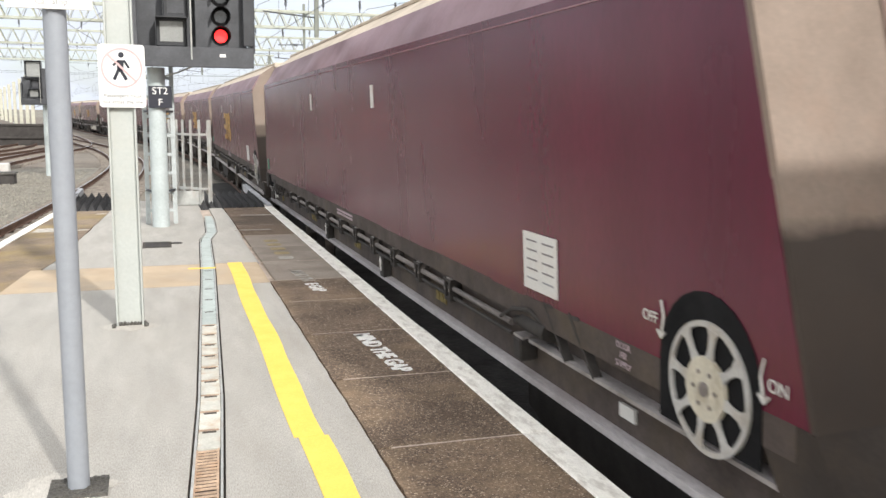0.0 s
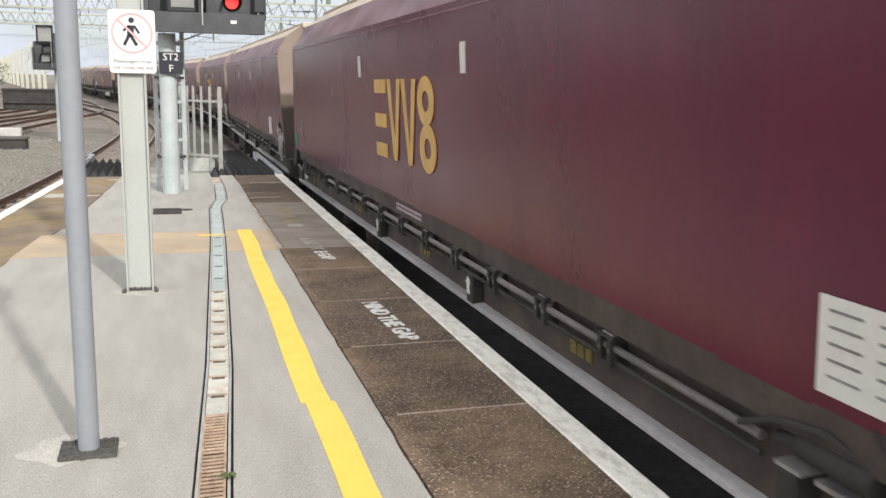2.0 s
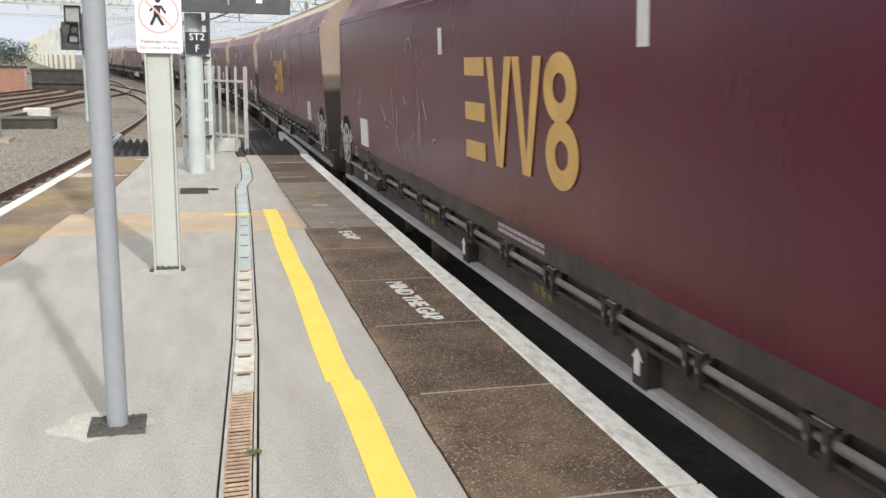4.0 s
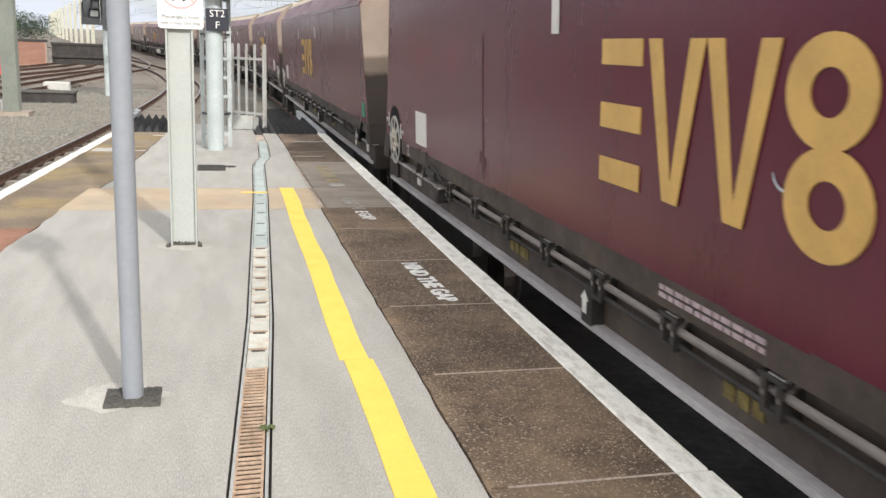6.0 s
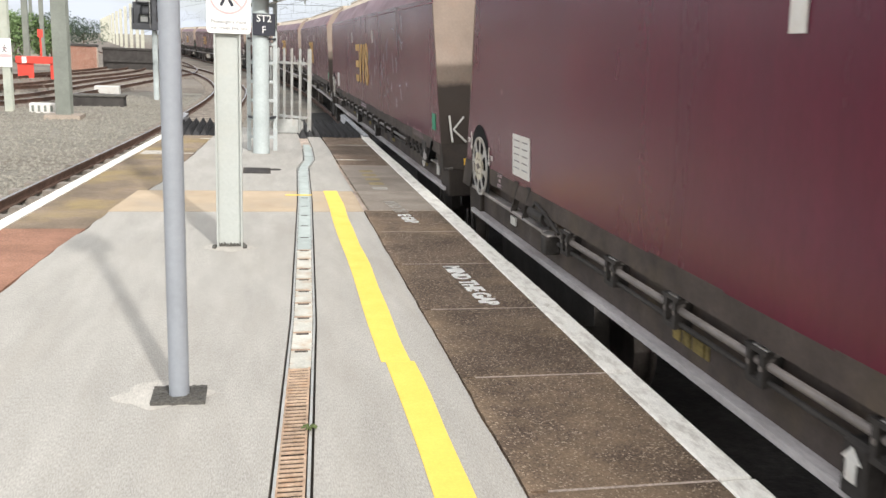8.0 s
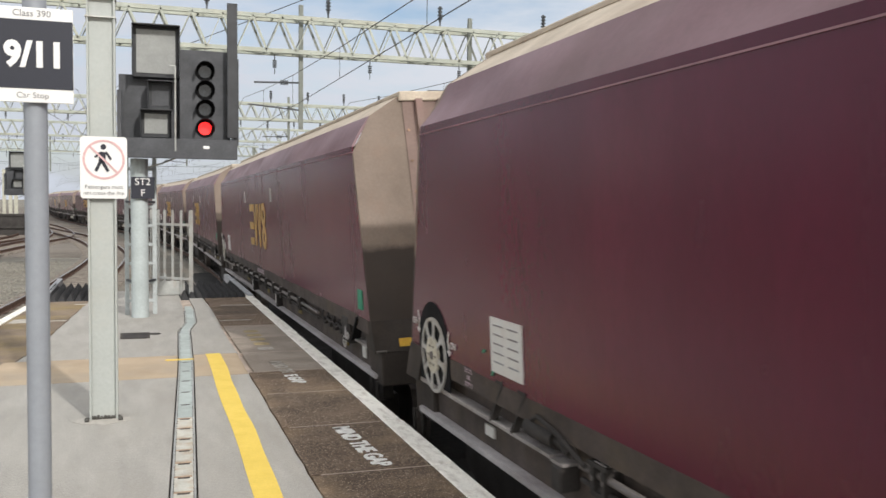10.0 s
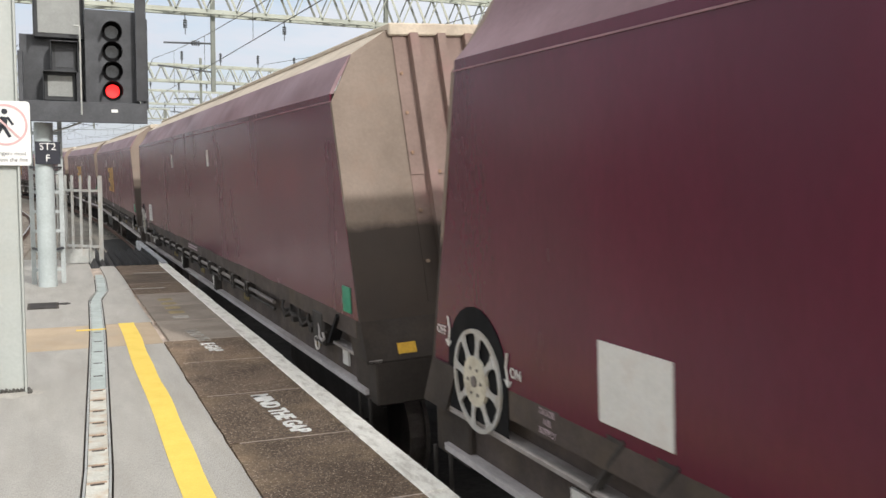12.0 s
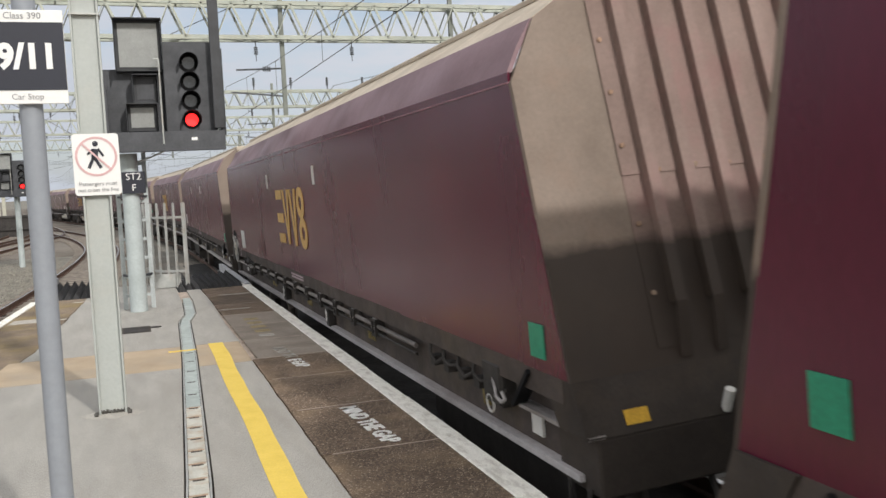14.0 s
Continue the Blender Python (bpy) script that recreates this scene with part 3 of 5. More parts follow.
# the drain: a steel channel with gratings near by and cover plates further on
bm = bmesh.new()
for (y0, x0), (y1, x1) in zip(DRAIN, DRAIN[1:]):
    for o in (0.0, 0.128):
        plate(bm, [(x0 + o, y0, 0.003), (x0 + o + 0.012, y0, 0.003), (x1 + o + 0.012, y1, 0.003), (x1 + o, y1, 0.003)], 0.06)
part("drain_frame", bm, "galvanised", platform)
strip("drain_bed", "drain_dark", lambda y: drain_x(y) - 0.011, lambda y: drain_x(y) + 0.151, -9, 14.2, z=-0.028, thick=0.02)
y = 0.4
while y < 14.1:
    long = 0.5 if y < 4.3 else (0.3 if y < 7 else 0.5)
    slope = (drain_x(y + 0.4) - drain_x(y)) / 0.4
    bm = bmesh.new()
    if y < 4.35:
        for o in (0.014, 0.116):
            beam(bm, (drain_x(y) + o, y, -0.005), (drain_x(y + long) + o, y + long - 0.01, -0.005), 0.01, 0.012)
        k = 0.0
        while k < long - 0.015:
            beam(bm, (drain_x(y + k) + 0.012, y + k + 0.008, -0.003), (drain_x(y + k) + 0.12, y + k + 0.008, -0.001), 0.021, 0.004)
            k += 0.038
        part("drain_grating", bm, "drain_tan", platform)
    else:
        a, b = y, y + long - 0.014
        plate(bm, [(drain_x(a) + 0.015, a, -0.002), (drain_x(a) + 0.125, a, -0.002), (drain_x(b) + 0.125, b, -0.002), (drain_x(b) + 0.015, b, -0.002)], 0.012)
        dc = part("drain_cover", bm, "drain_pale" if y < 6.9 else "drain_green", platform)
        if y < 9.5:
            c = drain_x(b - 0.05)
            quick("slot", "drain_dark", dc, [(c + 0.035, c + 0.105, b - 0.062, b - 0.035, -0.004, -0.0005)])
            if y < 6.9:
                quick("rust_mark", "drain_tan", dc, [(c + 0.018, c + 0.12, b - 0.034, b - 0.006, -0.004, -0.001)])
    y += long
bm = bmesh.new()
for k in range(9):
    a = k * 2.4
    tube(bm, [(0.2, 3.62, 0.0), (0.2 + 0.015 * math.cos(a), 3.62 + 0.015 * math.sin(a), 0.018), (0.2 + 0.035 * math.cos(a), 3.62 + 0.03 * math.sin(a), 0.012)], 0.004, 4)
tagged(part("weed", bm, "weeds"), "small green weed growing beside the drain", "weed")

# inspection cover
cover = thing("inspection_cover", pose(0.01, 11.55, 0), "dark cast iron inspection cover set in the platform", "manhole cover")
quick("frame", "drain_dark", cover, [(-0.2, 0.14, -0.26, 0.26, -0.02, 0.002)])
quick("lid", "underframe", cover, [(-0.17, 0.0, -0.23, 0.23, 0.0, 0.007), (0.01, 0.11, -0.23, 0.23, 0.0, 0.007)])
bm = bmesh.new()
rod(bm, (0.2, 0.1, -0.01), (0.2, 0.1, 0.005), 0.075, 16)
part("valve_cover", bm, "underframe", cover)

# ---- past the platform end: lower deck, spiked anti-trespass panels ----
quick("end_deck", "concrete", platform, [(-0.7, 0.7, END, 17.6, -0.35, -0.03)])


def spike_panel(x0, x1, y0, y1, nx, ny, z):
    p = thing("anti_trespass_panel", pose((x0 + x1) / 2, (y0 + y1) / 2, z), "black spiked rubber anti-trespass panel at platform end", "spiked panel", "anti-trespass panels")
    w, l = (x1 - x0), (y1 - y0)
    quick("base", "spike", p, [(-w / 2, w / 2, -l / 2, l / 2, -0.3, 0)])
    h, a, b = 0.125, w / nx * 0.49, l / ny * 0.49
    bm = bmesh.new()
    v = [bm.verts.new((s * a, t * b, 0)) for s, t in ((-1, -1), (1, -1), (1, 1), (-1, 1))]
    top = bm.verts.new((0, 0, h))
    for k in range(4):
        bm.faces.new((v[k], v[(k + 1) % 4], top))
    bm.faces.new(v[::-1])
    one = part("spike", bm, "spike", p)
    for j in range(ny):
        for i in range(nx):
            o = one if not i + j else new("spike", one.data)
            o.parent = p
            o.location = (-w / 2 + w * (i + 0.5) / nx, -l / 2 + l * (j + 0.5) / ny, 0)
    return p


spike_panel(0.72, 1.8, 15.78, 18.4, 9, 14, -0.04)
spike_panel(-1.5, -0.72, 15.95, 18.4, 6, 13, -0.04)
for x, y0, y1, top in ((1.88, 15.9, 20.5, 0.06), (-1.45, 16.3, 19.6, 0.09)):
    quick("end_ramp_edge", "pale_edge", platform, [(x - 0.06, x + 0.04, y0, y1, -1.1, top - 0.03)], bevel=0.01)


# ---- posts and signs on the platform ----
def car_stop_sign():
    s = thing("car_stop_sign", pose(-0.37, 4.05, 0), "grey tubular post carrying a black and white train stopping sign", "sign")
    bm = bmesh.new()
    rod(bm, (0, 0, -0.02), (0, 0, 2.46), 0.0455, 28)
    part("post", bm, "pole_grey", s, smooth=True)
    bm = bmesh.new()
    for i in range(14):
        for j in range(14):
            x, y = -0.12 + 0.24 * i / 14, -0.1 + 0.2 * j / 14
            h = 0.012 + 0.010 * random.random()
            box(bm, x, x + 0.0172, y, y + 0.0143, -0.01, h)
    part("footing", bm, "mortar", s, "dark crumbled asphalt patch")
    board = quick("board", "sign_white", s, [(-0.172, 0.148, -0.066, -0.056, 2.03, 2.404)], bevel=0.002)
    quick("black_field", "sign_black", board, [(-0.171, 0.147, -0.0685, -0.0665, 2.085, 2.355)])
    lettering("lettering", "Class 390", 0.036, "sign_grey_ink", board, facing(-0.003, -0.067, 2.380, "-y"), depth=0.001)
    lettering("lettering", "9/11", 0.135, "sign_white", board, facing(0.006, -0.070, 2.215, "-y"), depth=0.001, width=0.93, bold=0.006)
    lettering("lettering", "Car Stop", 0.033, "sign_grey_ink", board, facing(-0.003, -0.067, 2.058, "-y"), depth=0.001)
    for z in (2.12, 2.32):
        bm = bmesh.new()
        ring(bm, (0, 0, z), 0.046, 0.052, 0.03, "x", 20)
        for v in bm.verts:
            v.co = Vector((v.co.y, -(v.co.z - z), z + v.co.x))
        part("clamp", bm, "galvanised", s)
    return s


car_stop_sign()


def mast_post():
    """The H-section post on the platform with the passenger notice."""
    s = thing("steel_column", pose(-0.23, 7.28, 0), "pale painted steel H-section column standing on the platform", "column")
    bm = bmesh.new()
    box(bm, -0.1, -0.085, -0.1, 0.1, -0.05, 7.2)
    box(bm, 0.085, 0.1, -0.1, 0.1, -0.05, 7.2)
    box(bm, -0.085, 0.085, -0.068, -0.056, -0.05, 7.2)
    part("shaft", bm, "post_paint", s, bevel=0.003)
    for z in (2.98, 3.12):
        quick("strap", "galvanised", s, [(-0.108, 0.108, -0.108, 0.108, z, z + 0.012)])
    bm = bmesh.new()
    for k in range(9):
        x = -0.1 + 0.025 * k
        tube(bm, [(x, -0.075, 0.0), (x + 0.012, -0.085, 0.02 + 0.015 * random.random())], 0.012, 5)
    for x in (-0.11, 0.11):
        tube(bm, [(x, -0.06, 0.0), (x * 1.1, -0.13, 0.015), (x * 1.05, -0.16, 0.004)], 0.016, 6)
    part("moss", bm, "mortar", s, "mossy dirt round the foot")
    return s


mast_post()


def notice(name, x, y, z, w, h, label):
    s = thing(name, pose(x, y, z), label, "sign")
    bm = bmesh.new()
    r = 0.025
    pts = []
    for cx, cz, a0 in ((w / 2 - r, r, -90), (w / 2 - r, h - r, 0), (-w / 2 + r, h - r, 90), (-w / 2 + r, r, 180)):
        for k in range(5):
            a = radians(a0 + 22.5 * k)
            pts.append((cx + r * math.cos(a), 0, cz + r * math.sin(a)))
    plate(bm, pts, 0.004)
    board = part("board", bm, "sign_white", s)
    c = h * 0.63
    bm = bmesh.new()
    ring(bm, (0, -0.0035, c), w * 0.40, w * 0.45, 0.002, "y", 40)
    part("red_ring", bm, "sign_pink", board, "faded red ring")
    bm = bmesh.new()
    d = w * 0.29
    beam(bm, (-d, -0.0055, c + d), (d, -0.0055, c - d), 0.002, w * 0.045, up=(1, 0, 1))
    part("red_bar", bm, "sign_pink", board, "faded red bar")
    bm = bmesh.new()
    k = w / 0.32
    q = lambda u, v: (u * k, -0.0035, c + v * k)
    for a, b, t in (((-0.005, 0.055), (-0.012, -0.015), 0.045), ((-0.012, -0.01), (0.03, -0.085), 0.022), ((-0.02, -0.01), (-0.055, -0.085), 0.022),
                    ((0.015, 0.055), (0.05, 0.0), 0.016), ((-0.02, 0.05), (-0.06, 0.015), 0.016)):
        beam(bm, q(*a), q(*b), 0.0016, t * k, up=(1, 0, 0.3))
    rod(bm, (-0.002 * k, -0.0045, c + 0.092 * k), (-0.002 * k, -0.0025, c + 0.092 * k), 0.02 * k, 14)
    part("pictogram", bm, "sign_black", board)
    return s, board


passenger_sign, board = notice("passenger_notice", -0.215, 7.165, 1.655, 0.325, 0.455, "white notice with faded red prohibition ring on column")
lettering("lettering", "Passengers must", 0.040, "sign_grey_ink", board, facing(0, -0.003, 0.085, "-y"), depth=0.001)
lettering("lettering", "not cross the line", 0.040, "sign_grey_ink", board, facing(0, -0.003, 0.040, "-y"), depth=0.001)


def colour_light_signal(m, post_top, label, ladder=True, plate_text="", post_x=0.0):
    """A four-aspect signal with route indicators on a bracket, on a round post with a ladder behind."""
    s = thing("railway_signal", m, label, "signal", "railway signals")
    bm = bmesh.new()
    rod(bm, (post_x, 0, -0.02), (post_x, 0, post_top), 0.118, 24)
    part("post", bm, "signal_post", s, smooth=True)
    z = post_top
    quick("frame", "dark_grey", s, [(-0.28, 1.30, -0.42, 0.12, z + 0.02, z + 0.08), (-0.28, 1.30, -0.44, -0.40, z + 0.0, z + 0.27),
                                   (-0.26, 0.55, -0.12, -0.08, z + 0.27, z + 1.15), (-0.28, -0.22, -0.42, 0.1, z, z + 0.9)], bevel=0.006)
    head = quick("lamp_housing", "dark_grey", s, [(0.55, 1.12, -0.28, 0.06, z + 0.27, z + 1.46)], bevel=0.02, seg=2)
    quick("back_board", "dark_grey", s, [(0.53, 1.22, -0.30, -0.28, z + 0.25, z + 1.50)], bevel=0.008)
    quick("side_screen", "black_paint", s, [(1.16, 1.30, -0.46, -0.42, z + 0.3, z + 2.15), (1.26, 1.32, -0.42, 0.05, z + 0.2, z + 1.4)], bevel=0.006)
    for i, zz in enumerate((0.43, 0.69, 0.95, 1.21)):
        bm = bmesh.new()
        rod(bm, (0.87, -0.322, z + zz), (0.87, -0.302, z + zz), 0.088 if i == 0 else 0.085, 24)
        part("lens", bm, "red_lamp" if i == 0 else "lens_off", head, "lit red lens" if i == 0 else "unlit dark lens")
        bm = bmesh.new()
        n, rows = 14, []
        for k in range(n + 1):
            a = radians(-25 + 230 * k / n)
            front = -0.50 + 0.05 * abs(k - 7) / 7
            rows.append([bm.verts.new((0.87 + r0 * math.cos(a), q, z + zz + r0 * math.sin(a))) for r0, q in ((0.122, -0.30), (0.128, -0.30), (0.128, front), (0.122, front))])
        for a, b in zip(rows, rows[1:]):
            for q in range(4):
                bm.faces.new((a[q], a[(q + 1) % 4], b[(q + 1) % 4], b[q]))
        bm.faces.new(rows[0])
        bm.faces.new(rows[-1][::-1])
        part("hood", bm, "deep_black", head)
        bm = bmesh.new()
        rod(bm, (0.87, -0.306, z + zz), (0.87, -0.300, z + zz), 0.128, 24)
        part("lens_surround", bm, "deep_black", head)
    for name, x0, x1, z0, z1 in (("route_indicator", -0.08, 0.53, z + 1.10, z + 1.80), ("number_indicator", 0.12, 0.44, z + 0.66, z + 1.05), ("shunt_indicator", 0.02, 0.42, z + 0.28, z + 0.66)):
        b = quick(name, "black_paint", s, [(x0, x1, -0.28, 0.1, z0, z1)], bevel=0.01)
        quick("glass", "dark_grey" if name == "number_indicator" else "route_glass", b, [(x0 + 0.05, x1 - 0.05, -0.288, -0.28, z0 + 0.06, z1 - 0.05)])
        quick("visor", "black_paint", b, [(x0, x1, -0.46, -0.28, z1 - 0.012, z1), (x0 - 0.008, x0, -0.42, -0.28, z0, z1), (x1, x1 + 0.008, -0.42, -0.28, z0, z1)])
    bm = bmesh.new()
    tube(bm, [(0.47, -0.45, z + 0.1), (0.47, -0.45, z + 1.25), (0.40, -0.45, z + 1.25)], 0.012, 6)
    tube(bm, [(0.5, -0.3, z + 0.02), (0.3, -0.1, z - 0.06), (0.1, 0.0, z - 0.12)], 0.012, 6)
    part("conduit", bm, "galvanised", s)
    quick("maker_plate", "sign_white", s, [(0.84, 0.92, -0.446, -0.44, z + 0.14, z + 0.18)])
    if ladder:
        l = new("ladder")
        l.parent = s
        for x in (-0.175, 0.205):
            bm = bmesh.new()
            box(bm, x - 0.03, x + 0.03, 0.30, 0.308, -0.02, z + 0.9)
            box(bm, x - 0.03, x - 0.022, 0.308, 0.36, -0.02, z + 0.9)
            part("stile", bm, "ladder_steel", l)
        zz = 0.2
        while zz < z + 0.8:
            bm = bmesh.new()
            box(bm, -0.175, 0.205, 0.285, 0.299, zz - 0.022, zz + 0.022)
            part("rung", bm, "ladder_steel", l)
            zz += 0.27
        for q in (0.5, 1.62):
            for x in (-0.175, 0.205):
                bm = bmesh.new()
                beam(bm, (x, 0.3, q), (x * 0.5, 0.05, q), 0.03, 0.03)
                part("stay", bm, "dark_grey", l)
    if plate_text:
        p = quick("number_plate", "sign_black", s, [(-0.11, 0.2, -0.165, -0.155, 1.665, 1.965)], bevel=0.003)
        for zz, tx in ((1.895, plate_text[0]), (1.74, plate_text[1])):
            lettering("characters", tx, 0.135, "sign_white", p, facing(0.045, -0.168, zz, "-y"), depth=0.001)
        quick("plate_bracket", "galvanised", s, [(-0.02, 0.02, -0.155, -0.1, 1.7, 1.9)])
    return s


colour_light_signal(pose(0.045, 13.4, 0), 2.22, "black four-aspect signal showing red on grey post with ladder", plate_text=("ST2", "F"))


def palisade():
    f = thing("palisade_fence", pose(0, 0, -0.03), "weathered galvanised steel palisade fence at platform end", "fence")
    pts = [(0.90, 16.4), (0.74, 16.5), (0.60, 16.62), (0.47, 16.75), (0.37, 16.9), (0.30, 17.1), (0.25, 17.35)]
    for i, (x, y) in enumerate(pts):
        bm = bmesh.new()
        w = 0.023 if i else 0.036
        for a, b, h in ((-w, 0, 1.5), (0, w, 1.5)):
            plate(bm, [(x + a, y + (0.015 if a < 0 else 0), 0.0), (x + b, y + (0 if a < 0 else 0.015), 0.0), (x + b, y + (0 if a < 0 else 0.015), h + (0.015 if a < 0 else -0.005)),
                       (x + a, y + (0.015 if a < 0 else 0), h - (0.005 if a < 0 else -0.015))], 0.004)
        part("pale", bm, "galvanised", f)
    for z in (0.3, 1.25):
        for a, b in zip(pts, pts[1:]):
            bm = bmesh.new()
            beam(bm, (a[0], a[1] + 0.03, z), (b[0], b[1] + 0.03, z), 0.04, 0.04)
            part("rail", bm, "galvanised", f)
    quick("panel", "galvanised", f, [(0.3, 0.8, 16.56, 16.57, 0.02, 0.26)])


palisade()

# ---- ground and tracks ----
bm = bmesh.new()
g = 3000
for x0, x1, y0, y1 in ((-g, g, -g, g),):
    n = 1
    v = [bm.verts.new(p) for p in ((-g, -g, -1.16), (g, -g, -1.16), (g, g, -1.16), (-g, g, -1.16))]
    bm.faces.new(v)
setting(part("ground", bm, "ballast"), "grey stone ballast and cinder ground of the railway yard", "ground")

bm = bmesh.new()
plate(bm, [(-90, 47, -1.150), (1.2, 47, -1.150), (-1, 70, -1.150), (-8, 120, -1.150), (-30, 320, -1.150), (-90, 320, -1.150)], 0.01)
setting(part("yard_ground", bm, "cinders"), "brown cinder and old ballast ground of the far yard", "ground")

# loose stones of the ballast beside the platform
bm = bmesh.new()
rng = np.random.default_rng(4)
for k in range(9000):
    y = 14 + 30 * rng.random() ** 1.4
    x = -2.9 - 5.5 * rng.random()
    r = 0.025 + 0.035 * rng.random()
    a = rng.random(6)
    vs = [bm.verts.new((x + r * dx * (0.7 + 0.6 * q), y + r * dy * (0.7 + 0.6 * q), -1.15 + r * dz * (0.5 + 0.6 * q)))
          for (dx, dy, dz), q in zip(((1, 0, 0), (0, 1, 0), (-1, 0, 0), (0, -1, 0), (0, 0, 1)), a)]
    for i in range(4):
        bm.faces.new((vs[i], vs[(i + 1) % 4], vs[4]))
tagged(part("ballast_stones", bm, "stones"), "loose grey ballast stones between the tracks", "ballast", kind="stuff")


# bed of the line beside the platform, banked up under the sleepers, coloured for shade
bm = bmesh.new()
rows = [[bm.verts.new((x, y, z + dz)) for x, z in ((1.86, -1.045), (5.6, -0.905), (5.6, -1.205), (1.86, -1.345))]
        for y, dz in ((-40, 0.112), (-8, 0.112), (20, -0.112), (36, -0.112))]
for a, b in zip(rows, rows[1:]):
    for q in range(4):
        bm.faces.new((a[q], a[(q + 1) % 4], b[(q + 1) % 4], b[q]))
bm.faces.new(rows[0])
bm.faces.new(rows[-1][::-1])
setting(part("track_bed", bm, "shade_bed"), "near-black ballast bed, the shade under the train put into its colour", "ballast")

# the main line: straight past the platform, then a bend to the left, easing further out
def bend(y):
    """Sideways slope of the main line."""
    if y < 34:
        return 0.0
    if y < 95:
        return 0.205 * (y - 34) / 61
    if y < 150:
        return 0.205 - 0.105 * (y - 95) / 55
    return 0.10


LINE = []
x_, y_, s_ = 3.452, -60.0, -60.0
while y_ < 420:
    LINE.append((s_, x_, y_, bend(y_)))
    dy = 0.5
    x_ -= bend(y_ + dy / 2) * dy
    s_ += dy * math.sqrt(1 + bend(y_ + dy / 2) ** 2)
    y_ += dy
LINE_S = np.array([r[0] for r in LINE])


def on_line(s):
    k = int(np.clip(np.searchsorted(LINE_S, s) - 1, 0, len(LINE) - 2))
    a, b = LINE[k], LINE[k + 1]
    f = (s - a[0]) / (b[0] - a[0])
    return [p + (q - p) * f for p, q in zip(a[1:], b[1:])]


def grade(y):
    """Height of the main line over its level beside the camera: it falls gently away."""
    return -0.008 * (min(max(y, -8.0), 20.0) - 6.0)


def track(name, centre, label, sleepers=True, shine=True, cant=(0.0, 0.0), wood="sleeper", fall=lambda y: 0.0):
    """A pair of rails along a list of (x, y), with sleepers."""
    t = thing(name, pose(0, 0, 0), label, "track", "railway tracks", "structure")
    raw = [Vector((x, y, 0)) for x, y in centre]
    ext = [raw[0] * 2 - raw[1]] + raw + [raw[-1] * 2 - raw[-2]]
    pts = []
    for p, q, r, u in zip(ext, ext[1:], ext[2:], ext[3:]):
        for k in range(5 if len(raw) < 20 else 1):
            f = k / 5
            pts.append(0.5 * (2 * q + (r - p) * f + (2 * p - 5 * q + 4 * r - u) * f * f + (3 * q - p - 3 * r + u) * f ** 3))
    pts.append(raw[-1])
    for side in (-1, 1):
        bm, bs = bmesh.new(), bmesh.new()
        for a, b in zip(pts, pts[1:]):
            d = (b - a).normalized()
            o = Vector((d.y, -d.x, 0)) * side * 0.7525 + Vector((0, 0, cant[0] + side * cant[1]))
            a2, b2 = a + o - d * 0.002, b + o + d * 0.002
            a2.z += fall(a.y)
            b2.z += fall(b.y)
            beam(bm, a2 + Vector((0, 0, RAIL - 0.02)), b2 + Vector((0, 0, RAIL - 0.02)), 0.066, 0.036)
            beam(bm, a2 + Vector((0, 0, RAIL - 0.08)), b2 + Vector((0, 0, RAIL - 0.08)), 0.02, 0.1)
            beam(bm, a2 + Vector((0, 0, RAIL - 0.145)), b2 + Vector((0, 0, RAIL - 0.145)), 0.13, 0.02)
            beam(bs, a2 + Vector((0, 0, RAIL - 0.001)), b2 + Vector((0, 0, RAIL - 0.001)), 0.05, 0.004)
        part("rail", bm, "rail_rust", t)
        part("running_surface", bs, "rail_shine" if shine else "rail_rust", t)
    if sleepers:
        bm = bmesh.new()
        for a, b in zip(pts, pts[1:]):
            d = b - a
            n = int(d.length / 0.65)
            u = d.normalized()
            o = Vector((u.y, -u.x, 0)) * 1.25 + Vector((0, 0, cant[1] * 1.66))
            for k in range(n):
                c = a + d * ((k + 0.5) / n) + Vector((0, 0, RAIL - 0.21 + cant[0] + fall(a.y + d.y * (k + 0.5) / n)))
                beam(bm, c - o, c + o, 0.24, 0.13)
        tagged(part("sleepers", bm, wood, t), kind="stuff")
    return t


track("main_track", [on_line(s)[:2] for s in range(-40, 300, 6)], "running line beside the platform under the train", cant=(0.07, 0.0376), wood="shade_bed", fall=grade)
LEFT = [(-5.1, -12), (-3.85, 3.5), (-3.1, 14.4), (-2.0, 27), (-1.3, 41), (-1.6, 52), (-3.4, 66), (-7.5, 86), (-12.5, 108), (-18, 140), (-26, 200)]
track("bay_track", LEFT, "rusty running line on the platform's other face")
track("yard_track", [(-16, 20), (-9.5, 36), (-7.9, 44), (-6.3, 59), (-5.2, 72), (-8.0, 95), (-13, 120), (-22, 170)], "rusty yard line curving across the ballast", shine=True)
track("yard_track", [(-22, 28), (-11.6, 44.5), (-9.6, 54), (-7.6, 70), (-9.5, 95), (-15, 120), (-26, 175)], "rusty yard line curving across the ballast", shine=False)
track("yard_track", [(-26, 36), (-15, 52), (-11.2, 66), (-10.5, 82), (-13, 100), (-22, 140)], "rusty yard line curving across the ballast", shine=False)
track("yard_track", [(7.0, -30), (7.0, 34), (6.4, 55), (2.2, 90), (-5.3, 140), (-11, 200)], "running line beyond the train")

# ---- overhead line equipment ----
def column(bm, x, y, z0, z1, w=0.3):
    box(bm, x - w / 2, x + w / 2, y - w / 2, y - w / 2 + 0.03, z0, z1)
    box(bm, x - w / 2, x + w / 2, y + w / 2 - 0.03, y + w / 2, z0, z1)
    box(bm, x - 0.015, x + 0.015, y - w / 2 + 0.03, y + w / 2 - 0.03, z0, z1)


